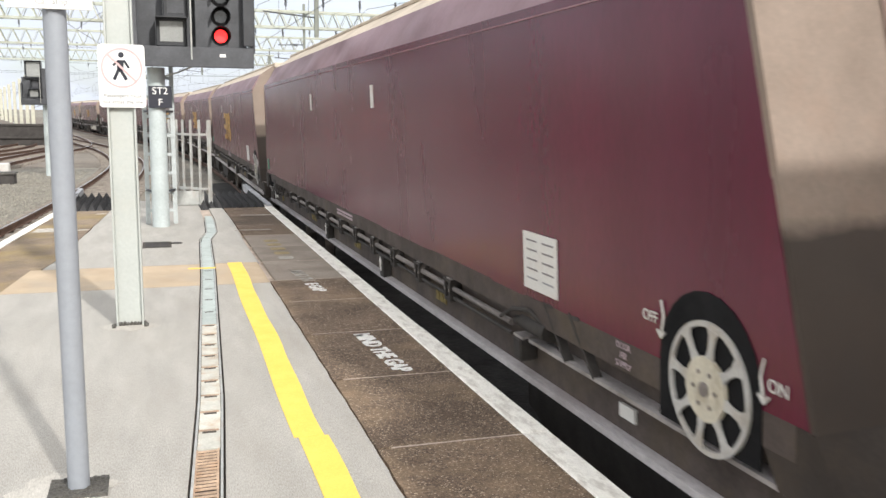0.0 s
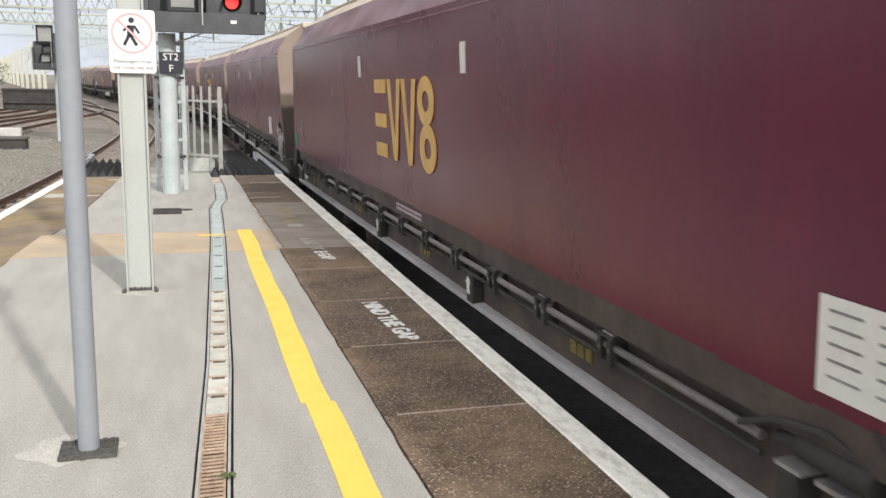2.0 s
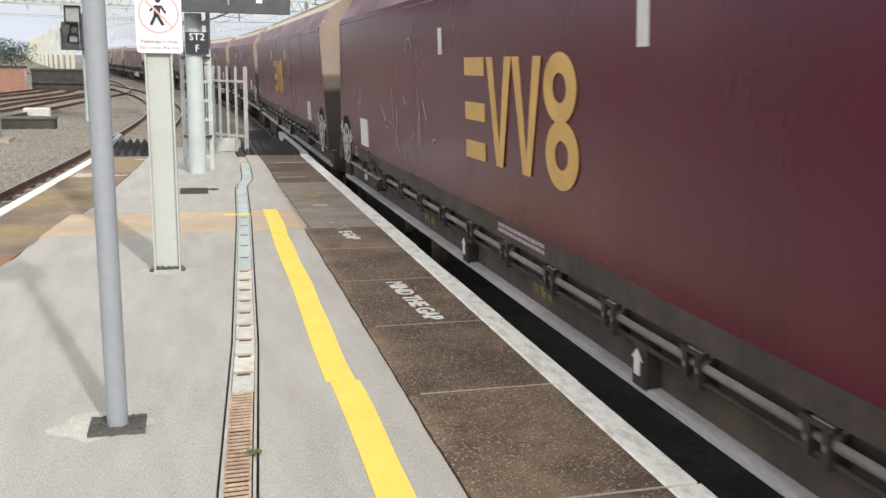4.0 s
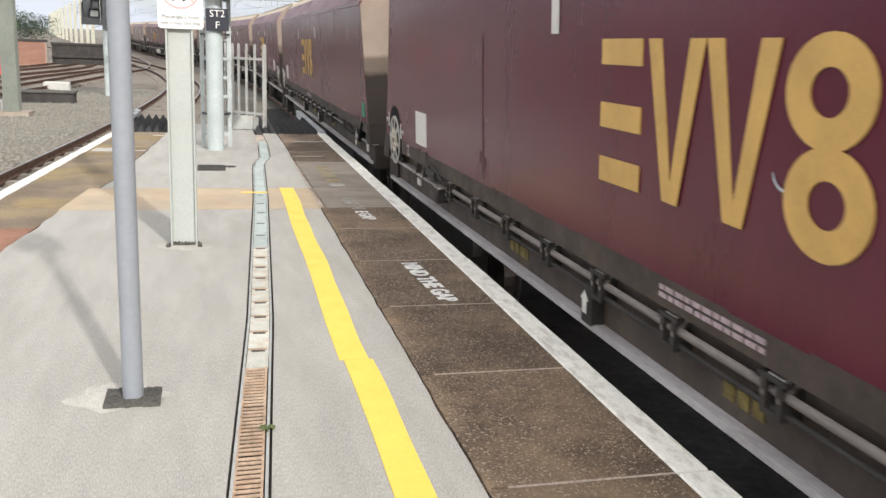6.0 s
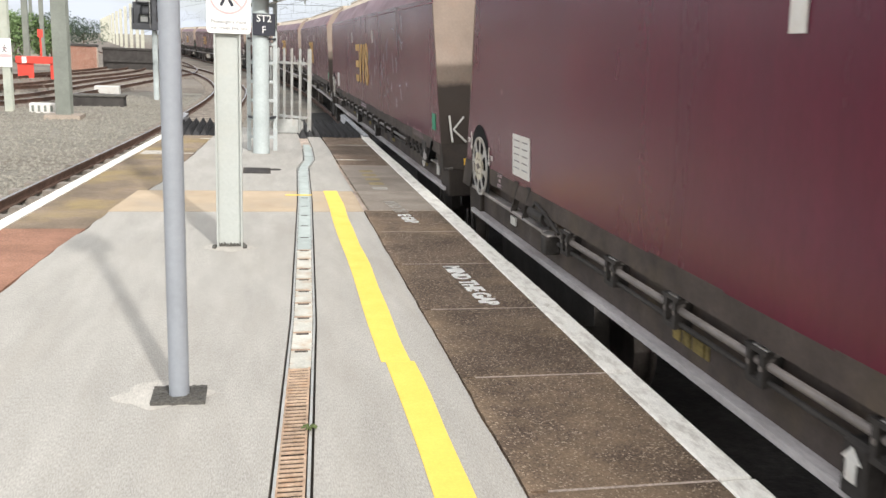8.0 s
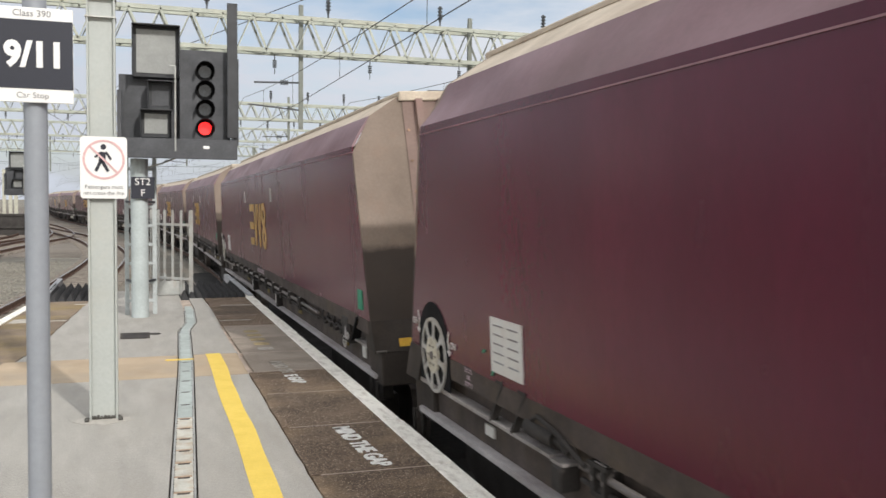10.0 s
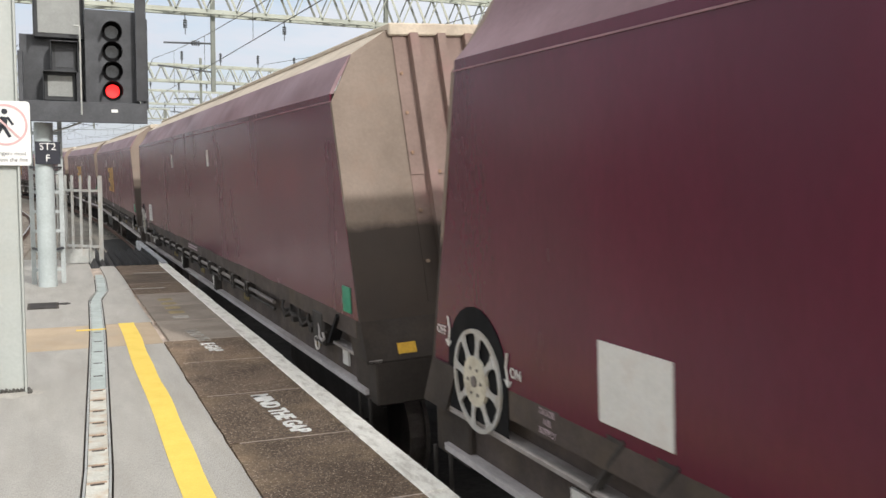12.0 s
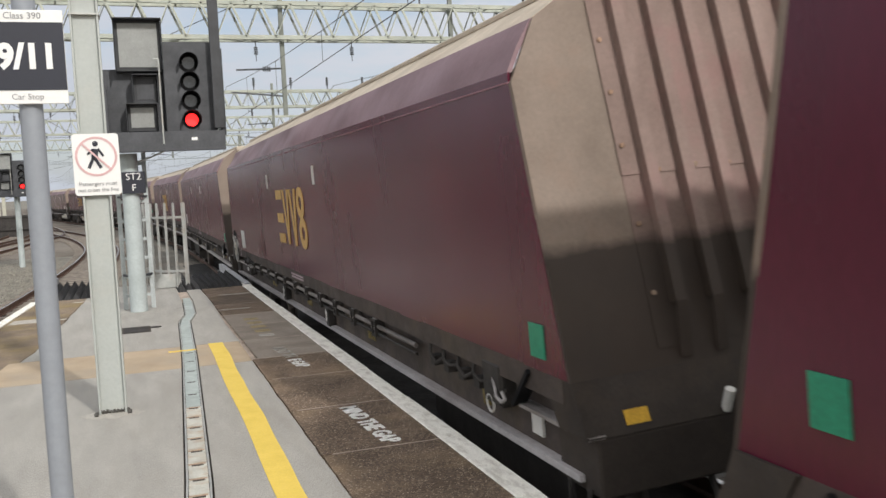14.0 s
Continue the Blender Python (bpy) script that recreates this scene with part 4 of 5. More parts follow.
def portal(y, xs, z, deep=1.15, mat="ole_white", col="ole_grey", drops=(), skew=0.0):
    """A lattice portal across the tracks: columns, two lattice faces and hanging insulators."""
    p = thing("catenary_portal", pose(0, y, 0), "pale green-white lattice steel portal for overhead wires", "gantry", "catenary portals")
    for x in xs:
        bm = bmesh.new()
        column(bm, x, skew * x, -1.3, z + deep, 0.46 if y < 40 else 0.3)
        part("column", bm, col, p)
        quick("footing", "pale_slab", p, [(x - 0.55, x + 0.55, skew * x - 0.5, skew * x + 0.5, -1.3, -1.02)])
    x0, x1 = min(xs) - 0.5, max(xs) + 0.5
    for yy in (-0.35, 0.35):
        bm = bmesh.new()
        for zz in (z, z + deep):
            beam(bm, (x0, yy + skew * x0, zz), (x1, yy + skew * x1, zz), 0.03, 0.14)
            beam(bm, (x0, yy * 0.86 + skew * x0, zz - 0.055), (x1, yy * 0.86 + skew * x1, zz - 0.055), 0.1, 0.028)
        part("chord", bm, mat, p)
        bm = bmesh.new()
        n = int((x1 - x0) / (deep * 0.85))
        for k in range(n):
            a, b = x0 + (x1 - x0) * k / n, x0 + (x1 - x0) * (k + 1) / n
            c = (a + b) / 2
            beam(bm, (a, yy + skew * a, z), (c, yy + skew * c, z + deep), 0.075, 0.03)
            beam(bm, (c, yy + skew * c, z + deep), (b, yy + skew * b, z), 0.03, 0.075)
        # the rear face's shade is put in as a darker grey
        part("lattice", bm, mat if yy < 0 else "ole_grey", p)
    n = int((x1 - x0) / (1.2 if y < 60 else 2.4))
    for k in range(n + 1):
        a = x0 + (x1 - x0) * k / n
        for zz in (z, z + deep):
            bm = bmesh.new()
            beam(bm, (a, -0.35 + skew * a, zz), (a, 0.35 + skew * a, zz), 0.05)
            part("cross_brace", bm, mat, p)
    # plan bracing under the lower chords and upright insulators on the upper ones
    n = int((x1 - x0) / 1.3)
    for k in range(n):
        bm = bmesh.new()
        a, b, q = x0 + (x1 - x0) * k / n, x0 + (x1 - x0) * (k + 1) / n, 0.35 if k % 2 else -0.35
        beam(bm, (a, -q + skew * a, z - 0.03), (b, q + skew * b, z - 0.03), 0.05, 0.03)
        # darker grey paints in the braces' shaded undersides
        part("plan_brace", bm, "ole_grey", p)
    k = x0 + 0.7
    while k < x1:
        bm = bmesh.new()
        rod(bm, (k, skew * k, z + deep), (k, skew * k, z + deep + 0.35), 0.03, 6)
        rod(bm, (k, skew * k, z + deep + 0.3), (k, skew * k, z + deep + 0.85), 0.05, 8)
        for q in (0.4, 0.52, 0.64, 0.76):
            rod(bm, (k, skew * k, z + deep + q), (k, skew * k, z + deep + q + 0.04), 0.095, 8)
        part("post_insulator", bm, "ole_dark", p)
        k += 2.3 if y > 40 else 4.1
    for x in drops:
        bm = bmesh.new()
        zt, yy = z, skew * x
        box(bm, x - 0.07, x + 0.07, yy - 0.07, yy + 0.07, zt - 2.6 if y < 40 else zt - 2.2, zt + deep + 0.5)
        part("drop_tube", bm, "ole_grey", p)
        bm = bmesh.new()
        rod(bm, (x, yy, zt - 1.0), (x - 1.6, yy, zt - 1.05), 0.03, 6)
        rod(bm, (x, yy, zt - 1.95), (x - 1.8, yy, zt - 1.8), 0.025, 6)
        for q in (0.45, 0.52, 0.59, 0.66):
            rod(bm, (x - q, yy, zt - 1.02), (x - q - 0.035, yy, zt - 1.02), 0.085, 8)
        part("registration_arm", bm, "ole_dark", p)
    k = x0 + 1.1
    while k < x1:
        bm = bmesh.new()
        rod(bm, (k, skew * k, z - 0.05), (k, skew * k, z - 0.32), 0.018, 6)
        for q in (0.18, 0.25, 0.32, 0.39):
            rod(bm, (k, skew * k, z - q - 0.1), (k, skew * k, z - q - 0.14), 0.07, 8)
        rod(bm, (k, skew * k, z - 0.45), (k, skew * k, z - 0.75), 0.015, 6)
        part("insulator", bm, "ole_dark", p)
        k += 3.35
    return p


portal(31.5, (-6.15, 17.5), 6.75, 1.15, drops=(5.4, 11.6))
portal(57, (-13.0, 19), 6.7, 0.95, drops=(3.5, 9.0))
portal(80, (-17.0, 17), 6.8, 1.1, drops=(-2.5, 4.0))
portal(108, (-24.0, 13), 6.9, 1.1, drops=(-9,))
# single masts
def mast(x, y, h, mat="ole_white", arm=True, w=0.26):
    m = thing("catenary_mast", pose(x, y, -1.16), "pale steel mast of the overhead line", "mast", "catenary masts")
    bm = bmesh.new()
    column(bm, 0, 0, -0.05, h, w)
    part("column", bm, mat, m)
    if arm:
        bm = bmesh.new()
        beam(bm, (0, 0, h - 1.2), (2.4, 0, h - 0.9), 0.06)
        beam(bm, (0, 0, h - 0.2), (2.4, 0, h - 0.9), 0.05)
        part("cantilever", bm, "ole_dark", m)
    return m


near_mast = mast(-8.4, 33.9, 8.2, "ole_white", False, 0.26)
for k in range(12):
    f = (k / 11) ** 1.25
    mast(-15.6 - 42.7 * f, 135 + 240 * f, 7.6, "mast_cream", k % 2 == 0, 0.42 + 0.3 * f)
ws, wb = notice("warning_notice", -8.4, 33.72, 0.35, 0.42, 0.95, "small white lineside notice with a prohibition ring on mast")
quick("red_band", "sign_pink", wb, [(-0.2, 0.2, -0.008, -0.003, 0.32, 0.42)])

# running wires: a sagging carrier and a contact wire with droppers over each line
def wire_run(xs_at, z_contact, supports, label):
    w = thing("overhead_wire", pose(0, 0, 0), label, "wire", "overhead wires")
    bm, bd = bmesh.new(), bmesh.new()
    for a, b in zip(supports, supports[1:]):
        n = 10
        pts, low = [], []
        for k in range(n + 1):
            f = k / n
            y = a + (b - a) * f
            x = xs_at(y)
            sag = 4 * f * (1 - f)
            pts.append((x, y, z_contact + 1.3 - 0.9 * sag))
            low.append((x, y, z_contact))
        tube(bm, pts, 0.008, 5)
        tube(bm, low, 0.008, 5)
        for p, q in list(zip(pts, low))[1:-1]:
            rod(bd, p, q, 0.005, 4)
    part("carrier_and_contact", bm, "wire", w)
    tagged(part("droppers", bd, "wire", w), kind="stuff")


def main_x(y):
    return on_line(y + max(0, y - 60) * 0.01)[0]


SUP = (-20, 31.5, 57, 80, 108, 140, 185)
wire_run(main_x, 3.85, SUP, "thin overhead contact wire and carrier above the train")
wire_run(lambda y: main_x(y) + 3.7, 3.85, SUP, "thin overhead contact wire and carrier of the far line")
wire_run(lambda y: np.interp(y, [p[1] for p in LEFT], [p[0] for p in LEFT]), 3.85, SUP, "thin overhead contact wire and carrier of the bay line")
wire_run(lambda y: main_x(y) + 8.5, 3.9, SUP, "thin overhead contact wire and carrier of the outer line")
for k, (xa, xb, za, zb) in enumerate(((-13, 19, 5.3, 5.3), (-17, 17, 5.5, 5.5), (-24, 13, 5.6, 5.6), (-13, 19, 4.6, 4.6), (-17, 17, 4.7, 4.7))):
    y = (57, 80, 108, 57, 80)[k]
    bm = bmesh.new()
    tube(bm, [(xa, y, za), ((xa + xb) / 2, y, za - 0.25), (xb, y, zb)], 0.012, 5)
    tagged(part("span_wire", bm, "wire"), "thin steel span wire across the tracks", "wire", "span wires")
bm = bmesh.new()
tube(bm, [(14.5, 14, 11.0), (8.0, 24, 8.7), (1.5, 36, 7.4), (-4, 57, 6.2)], 0.014, 5)
tagged(part("feeder_wire", bm, "wire"), "thin feeder wire slanting above the tracks", "wire")

# ---- the yard ----
colour_light_signal(pose(-4.9, 41.5, -1.16), 2.95, "far black signal on a pale post beside the yard", ladder=False, post_x=0.6)

def buffer_stop():
    b = thing("buffer_stop", pose(-12.0, 55.9, -1.1, 0, 0, 12), "bright red steel buffer stop with white bands", "buffer stop")
    bm = bmesh.new()
    for x in (-0.85, 0.85):
        box(bm, x - 0.42, x + 0.42, -0.12, 0.12, 0, 1.2)
        beam(bm, (x, 0.1, 1.1), (x, 2.0, 0), 0.18, 0.18)
    part("frame", bm, "red_paint", b)
    quick("beam", "red_paint", b, [(-1.35, 1.35, -0.25, 0.05, 0.85, 1.25)], bevel=0.02)
    for x in (-0.9, 0.9):
        quick("white_band", "sign_white", b, [(x - 0.12, x + 0.12, -0.26, -0.25, 0.88, 1.22)])
    quick("lamp_post", "red_paint", b, [(-0.05, 0.05, 0.0, 0.1, 1.25, 2.3), (-0.14, 0.14, -0.05, 0.12, 2.3, 2.75)])


buffer_stop()


def brick_wall(name, x0, x1, y, h, mat, label, rows, t=0.6):
    w = thing(name, pose(0, 0, 0), label, "wall", kind="structure")
    quick("core", "joint" if mat == "brick" else mat, w, [(x0, x1, y + 0.01, y + t, -1.3, h)])
    quick("coping", "dark_wall", w, [(x0 - 0.06, x1 + 0.06, y - 0.06, y + t + 0.06, h, h + 0.18)], bevel=0.02)
    if mat == "brick":
        bm = bmesh.new()
        hh = (h + 1.16) / rows
        for r in range(rows):
            off = 0.12 if r % 2 else 0
            x = x0 + off
            while x < x1 - 0.1:
                box(bm, x, min(x + 0.215, x1), y - 0.004, y + 0.02, -1.16 + r * hh, -1.16 + (r + 1) * hh - 0.012)
                x += 0.23
        tagged(part("brickwork", bm, "brick", w), kind="stuff")


brick_wall("bridge_abutment", -13.6, -11.6, 72.0, 0.55, "brick", "weathered red brick abutment beside the yard lines", 20)
brick_wall("bridge_parapet", -11.5, -6.9, 74.0, 0.35, "dark_wall", "dark sooty bridge parapet wall behind the yard", 1)
quick("parapet_rail", "dark_wall", bpy.data.objects["bridge_parapet"], [(-11.5, -6.9, 73.85, 73.95, -0.55, -0.4)])
cab = thing("cable_box", pose(-6.0, 37.3, -1.16), "low dark mossy concrete cable box on the ballast", "cable box")
quick("body", "dark_wall", cab, [(-0.95, 0.95, -0.4, 0.4, -0.05, 0.36)], bevel=0.03)
quick("lid", "mortar", cab, [(-1.0, 1.0, -0.45, 0.45, 0.36, 0.44)], bevel=0.02)
trough = thing("cable_trough", pose(-7.25, 33.6, -1.16), "short white concrete cable trough section on the ballast", "cable trough")
quick("trough", "decal_white", trough, [(-0.42, 0.42, -0.2, 0.2, -0.03, 0.33)], bevel=0.02)
for k in range(4):
    quick("slot", "ole_grey", trough, [(-0.34 + 0.2 * k, -0.26 + 0.2 * k, -0.21, -0.2, 0.05, 0.26)])
wb_ = thing("cabinet", pose(-6.75, 44.3, -1.16), "low white lineside box beside the yard line", "cabinet")
quick("body", "decal_white", wb_, [(-0.55, 0.55, -0.25, 0.25, -0.03, 0.4)], bevel=0.04)


def tree(x, y, h, w, mat, seed):
    t = thing("tree", pose(x, y, -1.16), "leafy green broadleaf tree beyond the yard" if mat == "leaf" else "dark green distant tree behind the yard", "tree", "trees")
    r = np.random.default_rng(seed)
    bm = bmesh.new()
    rod(bm, (0, 0, -0.1), (0, 0, h * 0.55), 0.03 * h, 8, 0.012 * h)
    for k in range(7):
        a = k * 0.9
        rod(bm, (0, 0, h * (0.25 + 0.04 * k)), (w * 0.35 * math.cos(a), w * 0.35 * math.sin(a), h * (0.5 + 0.05 * k)), 0.012 * h, 6, 0.004 * h)
    part("trunk", bm, "bark", t)
    cs = [(r.normal(0, w * 0.2), r.normal(0, w * 0.2), h * (0.25 + 0.62 * r.random()), w * (0.13 + 0.12 * r.random())) for _ in range(16)]
    bm = bmesh.new()
    for k in range(3600):
        cx, cy, cz, cr = cs[k % 16]
        v = Vector(r.normal(0, 1, 3)).normalized() * cr * (0.55 + 0.5 * r.random())
        p = Vector((cx, cy, cz)) + v
        s = 0.05 * h * (0.5 + r.random()) * 0.5
        u = Vector(r.normal(0, 1, 3)).normalized() * s
        q = u.cross(Vector(r.normal(0, 1, 3))).normalized() * s * 0.6
        bm.faces.new([bm.verts.new(p + a) for a in (-u, q, u, -q)])
    part("crown", bm, mat, t)
    return t


for x, y, h, w, mt in ((-20.5, 86, 4.4, 5, "leaf"), (-24, 90, 4.9, 6, "leaf"), (-18.0, 88, 4.2, 4.5, "leaf"), (-27.5, 84, 4.2, 6, "leaf"), (-33, 88, 4.6, 7, "leaf"),
                       (-26, 150, 4.6, 8, "leaf_dark"), (-33, 155, 5.2, 9, "leaf_dark"), (-42, 150, 5.4, 10, "leaf_dark"), (-50, 160, 6.0, 11, "leaf_dark"),
                       (-40, 90, 4.6, 7, "leaf"), (-58, 150, 6.0, 11, "leaf_dark")):
    tree(x, y, h, w, mt, int(abs(x) * 10))
shed = thing("shed", pose(-52, 122, -1.16), "long pale industrial shed far behind the trees", "building")
quick("wall", "shed", shed, [(-14, 9, 0, 12, -0.1, 4.6)])
quick("roof", "ole_grey", shed, [(-14.4, 9.4, -0.4, 12.4, 4.6, 4.9)])
quick("door", "ole_grey", shed, [(-3, 1, -0.05, 0, 0, 3.6)])


# ---- the train ----
W = 1.33           # half width of the body
LB, LS = 7.67, 7.26  # half lengths at the sill and at the shoulder
CANT = math.atan(0.05)  # the line leans into its bend
ZO = -RAIL         # platform level above the rail
Z_SILL, Z_SH, Z_KN, Z_TOP = 0.565 + ZO, 2.145 + ZO, 2.50 + ZO, 2.72 + ZO
D_KN, D_TOP = 0.205, 0.56
FLARE, Z_FLARE = 0.16, 0.29 + ZO  # the ends flare out below the sill


def half_length(z):
    return LB - (LB - LS) * (z - Z_SILL) / (Z_SH - Z_SILL)


def section(z):
    """Half width of the body at a height."""
    if z <= Z_SH:
        return W
    if z <= Z_KN:
        return W - D_KN * (z - Z_SH) / (Z_KN - Z_SH)
    return W - D_KN - (D_TOP - D_KN) * (z - Z_KN) / (Z_TOP - Z_KN)


def dented(p, q, z0, z1, x0, x1, side, amount, seed):
    """A long panel between two heights as a grid, slightly dented."""
    bm = bmesh.new()
    ny, nz = 56, 5
    grid = []
    for j in range(nz + 1):
        f = j / nz
        z = z0 + (z1 - z0) * f
        h = p + (q - p) * f
        row = []
        for i in range(ny + 1):
            y = -h + 2 * h * i / ny
            d = amount * noise.noise((y * 0.9, z * 1.6 + seed, 3.7)) * math.sin(math.pi * f) if amount else 0
            row.append(bm.verts.new((side * (x0 + (x1 - x0) * f + d), y, z)))
        grid.append(row)
    for a, b in zip(grid, grid[1:]):
        for i in range(ny):
            bm.faces.new((a[i], a[i + 1], b[i + 1], b[i]))
    out = bmesh.ops.extrude_face_region(bm, geom=list(bm.faces))
    bmesh.ops.translate(bm, verts=[e for e in out["geom"] if isinstance(e, bmesh.types.BMVert)], vec=(-side * 0.03, 0, 0))
    return bm


def bogie(parent, y):
    b = new("bogie")
    b.parent = parent
    b.location = (0, y, 0)
    for x in (-1.0, 1.0):
        bm = bmesh.new()
        plate(bm, [(x, -1.25, 0.62), (x, -0.5, 0.40), (x, 0.5, 0.40), (x, 1.25, 0.62), (x, 1.25, 0.78), (x, -1.25, 0.78)], 0.1)
        for q in (-0.9, 0.9):
            box(bm, x - 0.1, x + 0.1, q - 0.16, q + 0.16, 0.28, 0.62)
        for q in (-0.18, 0.18):
            rod(bm, (x, q, 0.38), (x, q, 0.7), 0.09, 10)
        part("side_frame", bm, "underframe", b)
    for q in (-0.9, 0.9):
        for x in (-0.75, 0.75):
            bm = bmesh.new()
            rod(bm, (x - 0.065, q, 0.42), (x + 0.065, q, 0.42), 0.42, 28)
            rod(bm, (x + (0.065 if x < 0 else -0.095), q, 0.42), (x + (0.095 if x < 0 else -0.065), q, 0.42), 0.455, 28)
            part("wheel", bm, "tyre_steel", b)
    return b


def hopper_wagon(end, logo, blank=0):
    """A bogie hopper wagon, its origin on the track. end: 1 or -1, the end that has the hand brake wheel on the platform side."""
    w = thing("hopper_wagon", pose(0, 0, 0), "maroon bogie coal hopper wagon with dusty tan sloping ends", "wagon", "train of hopper wagons")
    for side in (-1, 1):
        part("side_panel", dented(LB, LS, Z_SILL, Z_SH, W, W, side, 0.011, side), "maroon", w, smooth=True)
        quick("shoulder_rail", "seam", w, [(side * W - 0.007, side * W + 0.007, -LS, LS, Z_SH - 0.004, Z_SH + 0.004)], "thin seam, pale with a painted highlight")
        x = side * (W - 0.008)
        quick("fold_strip", "maroon", w, [(x - 0.008, x + 0.006, -LS + 0.01, LS - 0.01, Z_SH, Z_SH + 0.056)])
        hk, ht = half_length(Z_KN), half_length(Z_TOP)
        part("upper_panel", dented(half_length(Z_SH + 0.055), hk, Z_SH + 0.055, Z_KN, W, W - D_KN, side, 0.05, side + 5), "maroon_top", w, "dented faded maroon upper panel", smooth=True)
        part("top_panel", dented(hk, ht, Z_KN, Z_TOP, W - D_KN, W - D_TOP, side, 0.03, side + 9), "dust_cream", w, "top edge covered in pale dust", smooth=True)
        quick("top_rail", "dust_cream", w, [(side * (W - D_TOP) - 0.05, side * (W - D_TOP) + 0.05, -ht, ht, Z_TOP - 0.03, Z_TOP + 0.015)], bevel=0.01)
        x = side * (W - 0.03)
        quick("sill_band", "solebar", w, [(x - 0.03, x + 0.027, -LB + 0.07, LB - 0.07, 0.43 + ZO, Z_SILL + 0.01)])
        x = side * (W - 0.11)
        quick("solebar", "solebar", w, [(x - 0.012, x + 0.012, -LB + 0.02, LB - 0.02, 0.02 + ZO, 0.45 + ZO)])
        xo = sorted((side * (W - 0.03), side * (W - 0.12)))
        quick("bottom_flange", "flange", w, [(xo[0], xo[1], -LB + 0.02, LB - 0.02, 0.02 + ZO, 0.06 + ZO)], "scuffed bare steel flange")
        for z, r, m in ((0.335, 0.020, "pipe"), (0.265, 0.014, "underframe")):
            bm = bmesh.new()
            rod(bm, (side * (W - 0.035), -4.9, z + ZO), (side * (W - 0.035), 4.9, z + ZO), r, 10)
            part("brake_pipe", bm, m, w, smooth=True)
        for k in range(11):
            y = 4.68 - 0.835 * k
            bm = bmesh.new()
            a, b = sorted((side * (W - 0.10), side * (W - 0.0)))
            box(bm, a, b, y - 0.07, y + 0.07, 0.24 + ZO, 0.265 + ZO)
            box(bm, a, b, y - 0.07, y - 0.035, 0.265 + ZO, 0.40 + ZO)
            box(bm, a, b, y + 0.035, y + 0.07, 0.265 + ZO, 0.40 + ZO)
            box(bm, a, b - 0.005, y - 0.09, y + 0.09, 0.385 + ZO, 0.405 + ZO)
            bk = part("pipe_bracket", bm, "underframe", w)
            quick("bracket_top", "pale_steel", bk, [(a + 0.01, b - 0.03, y - 0.075, y + 0.035, 0.405 + ZO, 0.413 + ZO)])
            xs_ = sorted((side * (W + 0.004), side * (W - 0.01)))
            for q in (-0.052, 0.052) if side < 0 else ():
                bm = bmesh.new()
                rod(bm, (xs_[0], y + q, 0.325 + ZO), (xs_[1], y + q, 0.325 + ZO), 0.014, 6)
                part("bolt", bm, "pipe", bk)
        for y in (end * 5.1,):
            a, b = sorted((side * (W - 0.10), side * (W + 0.02)))
            lug = quick("jacking_pad", "underframe", w, [(a, b, y - 0.055, y + 0.055, 0.15 + ZO, 0.29 + ZO)], bevel=0.012)
            quick("pad_top", "pale_steel", lug, [(a + 0.01, b - 0.01, y - 0.07, y + 0.07, 0.29 + ZO, 0.305 + ZO)])
        for y in (-1.5, 1.5):
            a, b = sorted((side * (W - 0.10), side * (W - 0.01)))
            lug = quick("lifting_lug", "underframe", w, [(a, b, y - 0.07, y + 0.07, 0.05 + ZO, 0.27 + ZO)], bevel=0.01)
            xa = side * (W - 0.004)
            bm = bmesh.new()
            plate(bm, [(xa, y + 0.03, 0.12 + ZO), (xa, y + 0.03, 0.20 + ZO), (xa, y + 0.055, 0.20 + ZO), (xa, y, 0.255 + ZO), (xa, y - 0.055, 0.20 + ZO), (xa, y - 0.03, 0.20 + ZO), (xa, y - 0.03, 0.12 + ZO)], 0.004)
            part("lug_mark", bm, "decal_white", lug, "white painted arrow")
        xa = side * (W - 0.095)
        for y, l in ((2.82, 0.16), (0.0, 0.34), (3.0, 0.34), (-3.2, 0.3)):
            for q in range(3):
                bm = bmesh.new()
                box(bm, xa - 0.004, xa + 0.004, y - l / 2 + l * q / 3, y - l / 2 + l * (q + 0.75) / 3, 0.13 + ZO, 0.205 + ZO)
                part("faded_print", bm, "old_yellow", w, "faded yellow stencil mark")
        a, b = sorted((side * (W - 0.11), side * (W - 0.01)))
        for e in (-1, 1):
            ya, yb = sorted((e * 5.22, e * (LB + FLARE - 0.004)))
            if e != end:
                ya, yb = sorted((e * (LB - 0.75), e * (LB + FLARE - 0.004)))
            quick("ledge", "pale_steel", w, [(a, b, ya, yb, 0.285 + ZO, 0.305 + ZO)], "scuffed steel ledge")
    for e in (-1, 1):
        # sloping end: flat corner plates, ribbed middle, dusty tan above and near-black below
        def pt(x, z, out=0.0):
            return (x, e * (half_length(z) + 0.034 + out), z)
        bm = bmesh.new()
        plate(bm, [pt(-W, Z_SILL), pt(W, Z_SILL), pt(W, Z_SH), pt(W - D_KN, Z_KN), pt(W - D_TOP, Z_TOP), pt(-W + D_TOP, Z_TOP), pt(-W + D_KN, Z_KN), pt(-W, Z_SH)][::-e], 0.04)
        up = part("end_panel", bm, "tan_paint", w, "sloping tan end panel, near-black below")
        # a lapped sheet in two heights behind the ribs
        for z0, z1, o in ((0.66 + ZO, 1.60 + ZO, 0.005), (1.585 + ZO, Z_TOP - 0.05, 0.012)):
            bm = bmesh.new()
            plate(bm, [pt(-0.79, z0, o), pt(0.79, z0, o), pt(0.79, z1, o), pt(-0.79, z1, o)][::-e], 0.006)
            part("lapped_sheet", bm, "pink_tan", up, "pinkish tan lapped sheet")

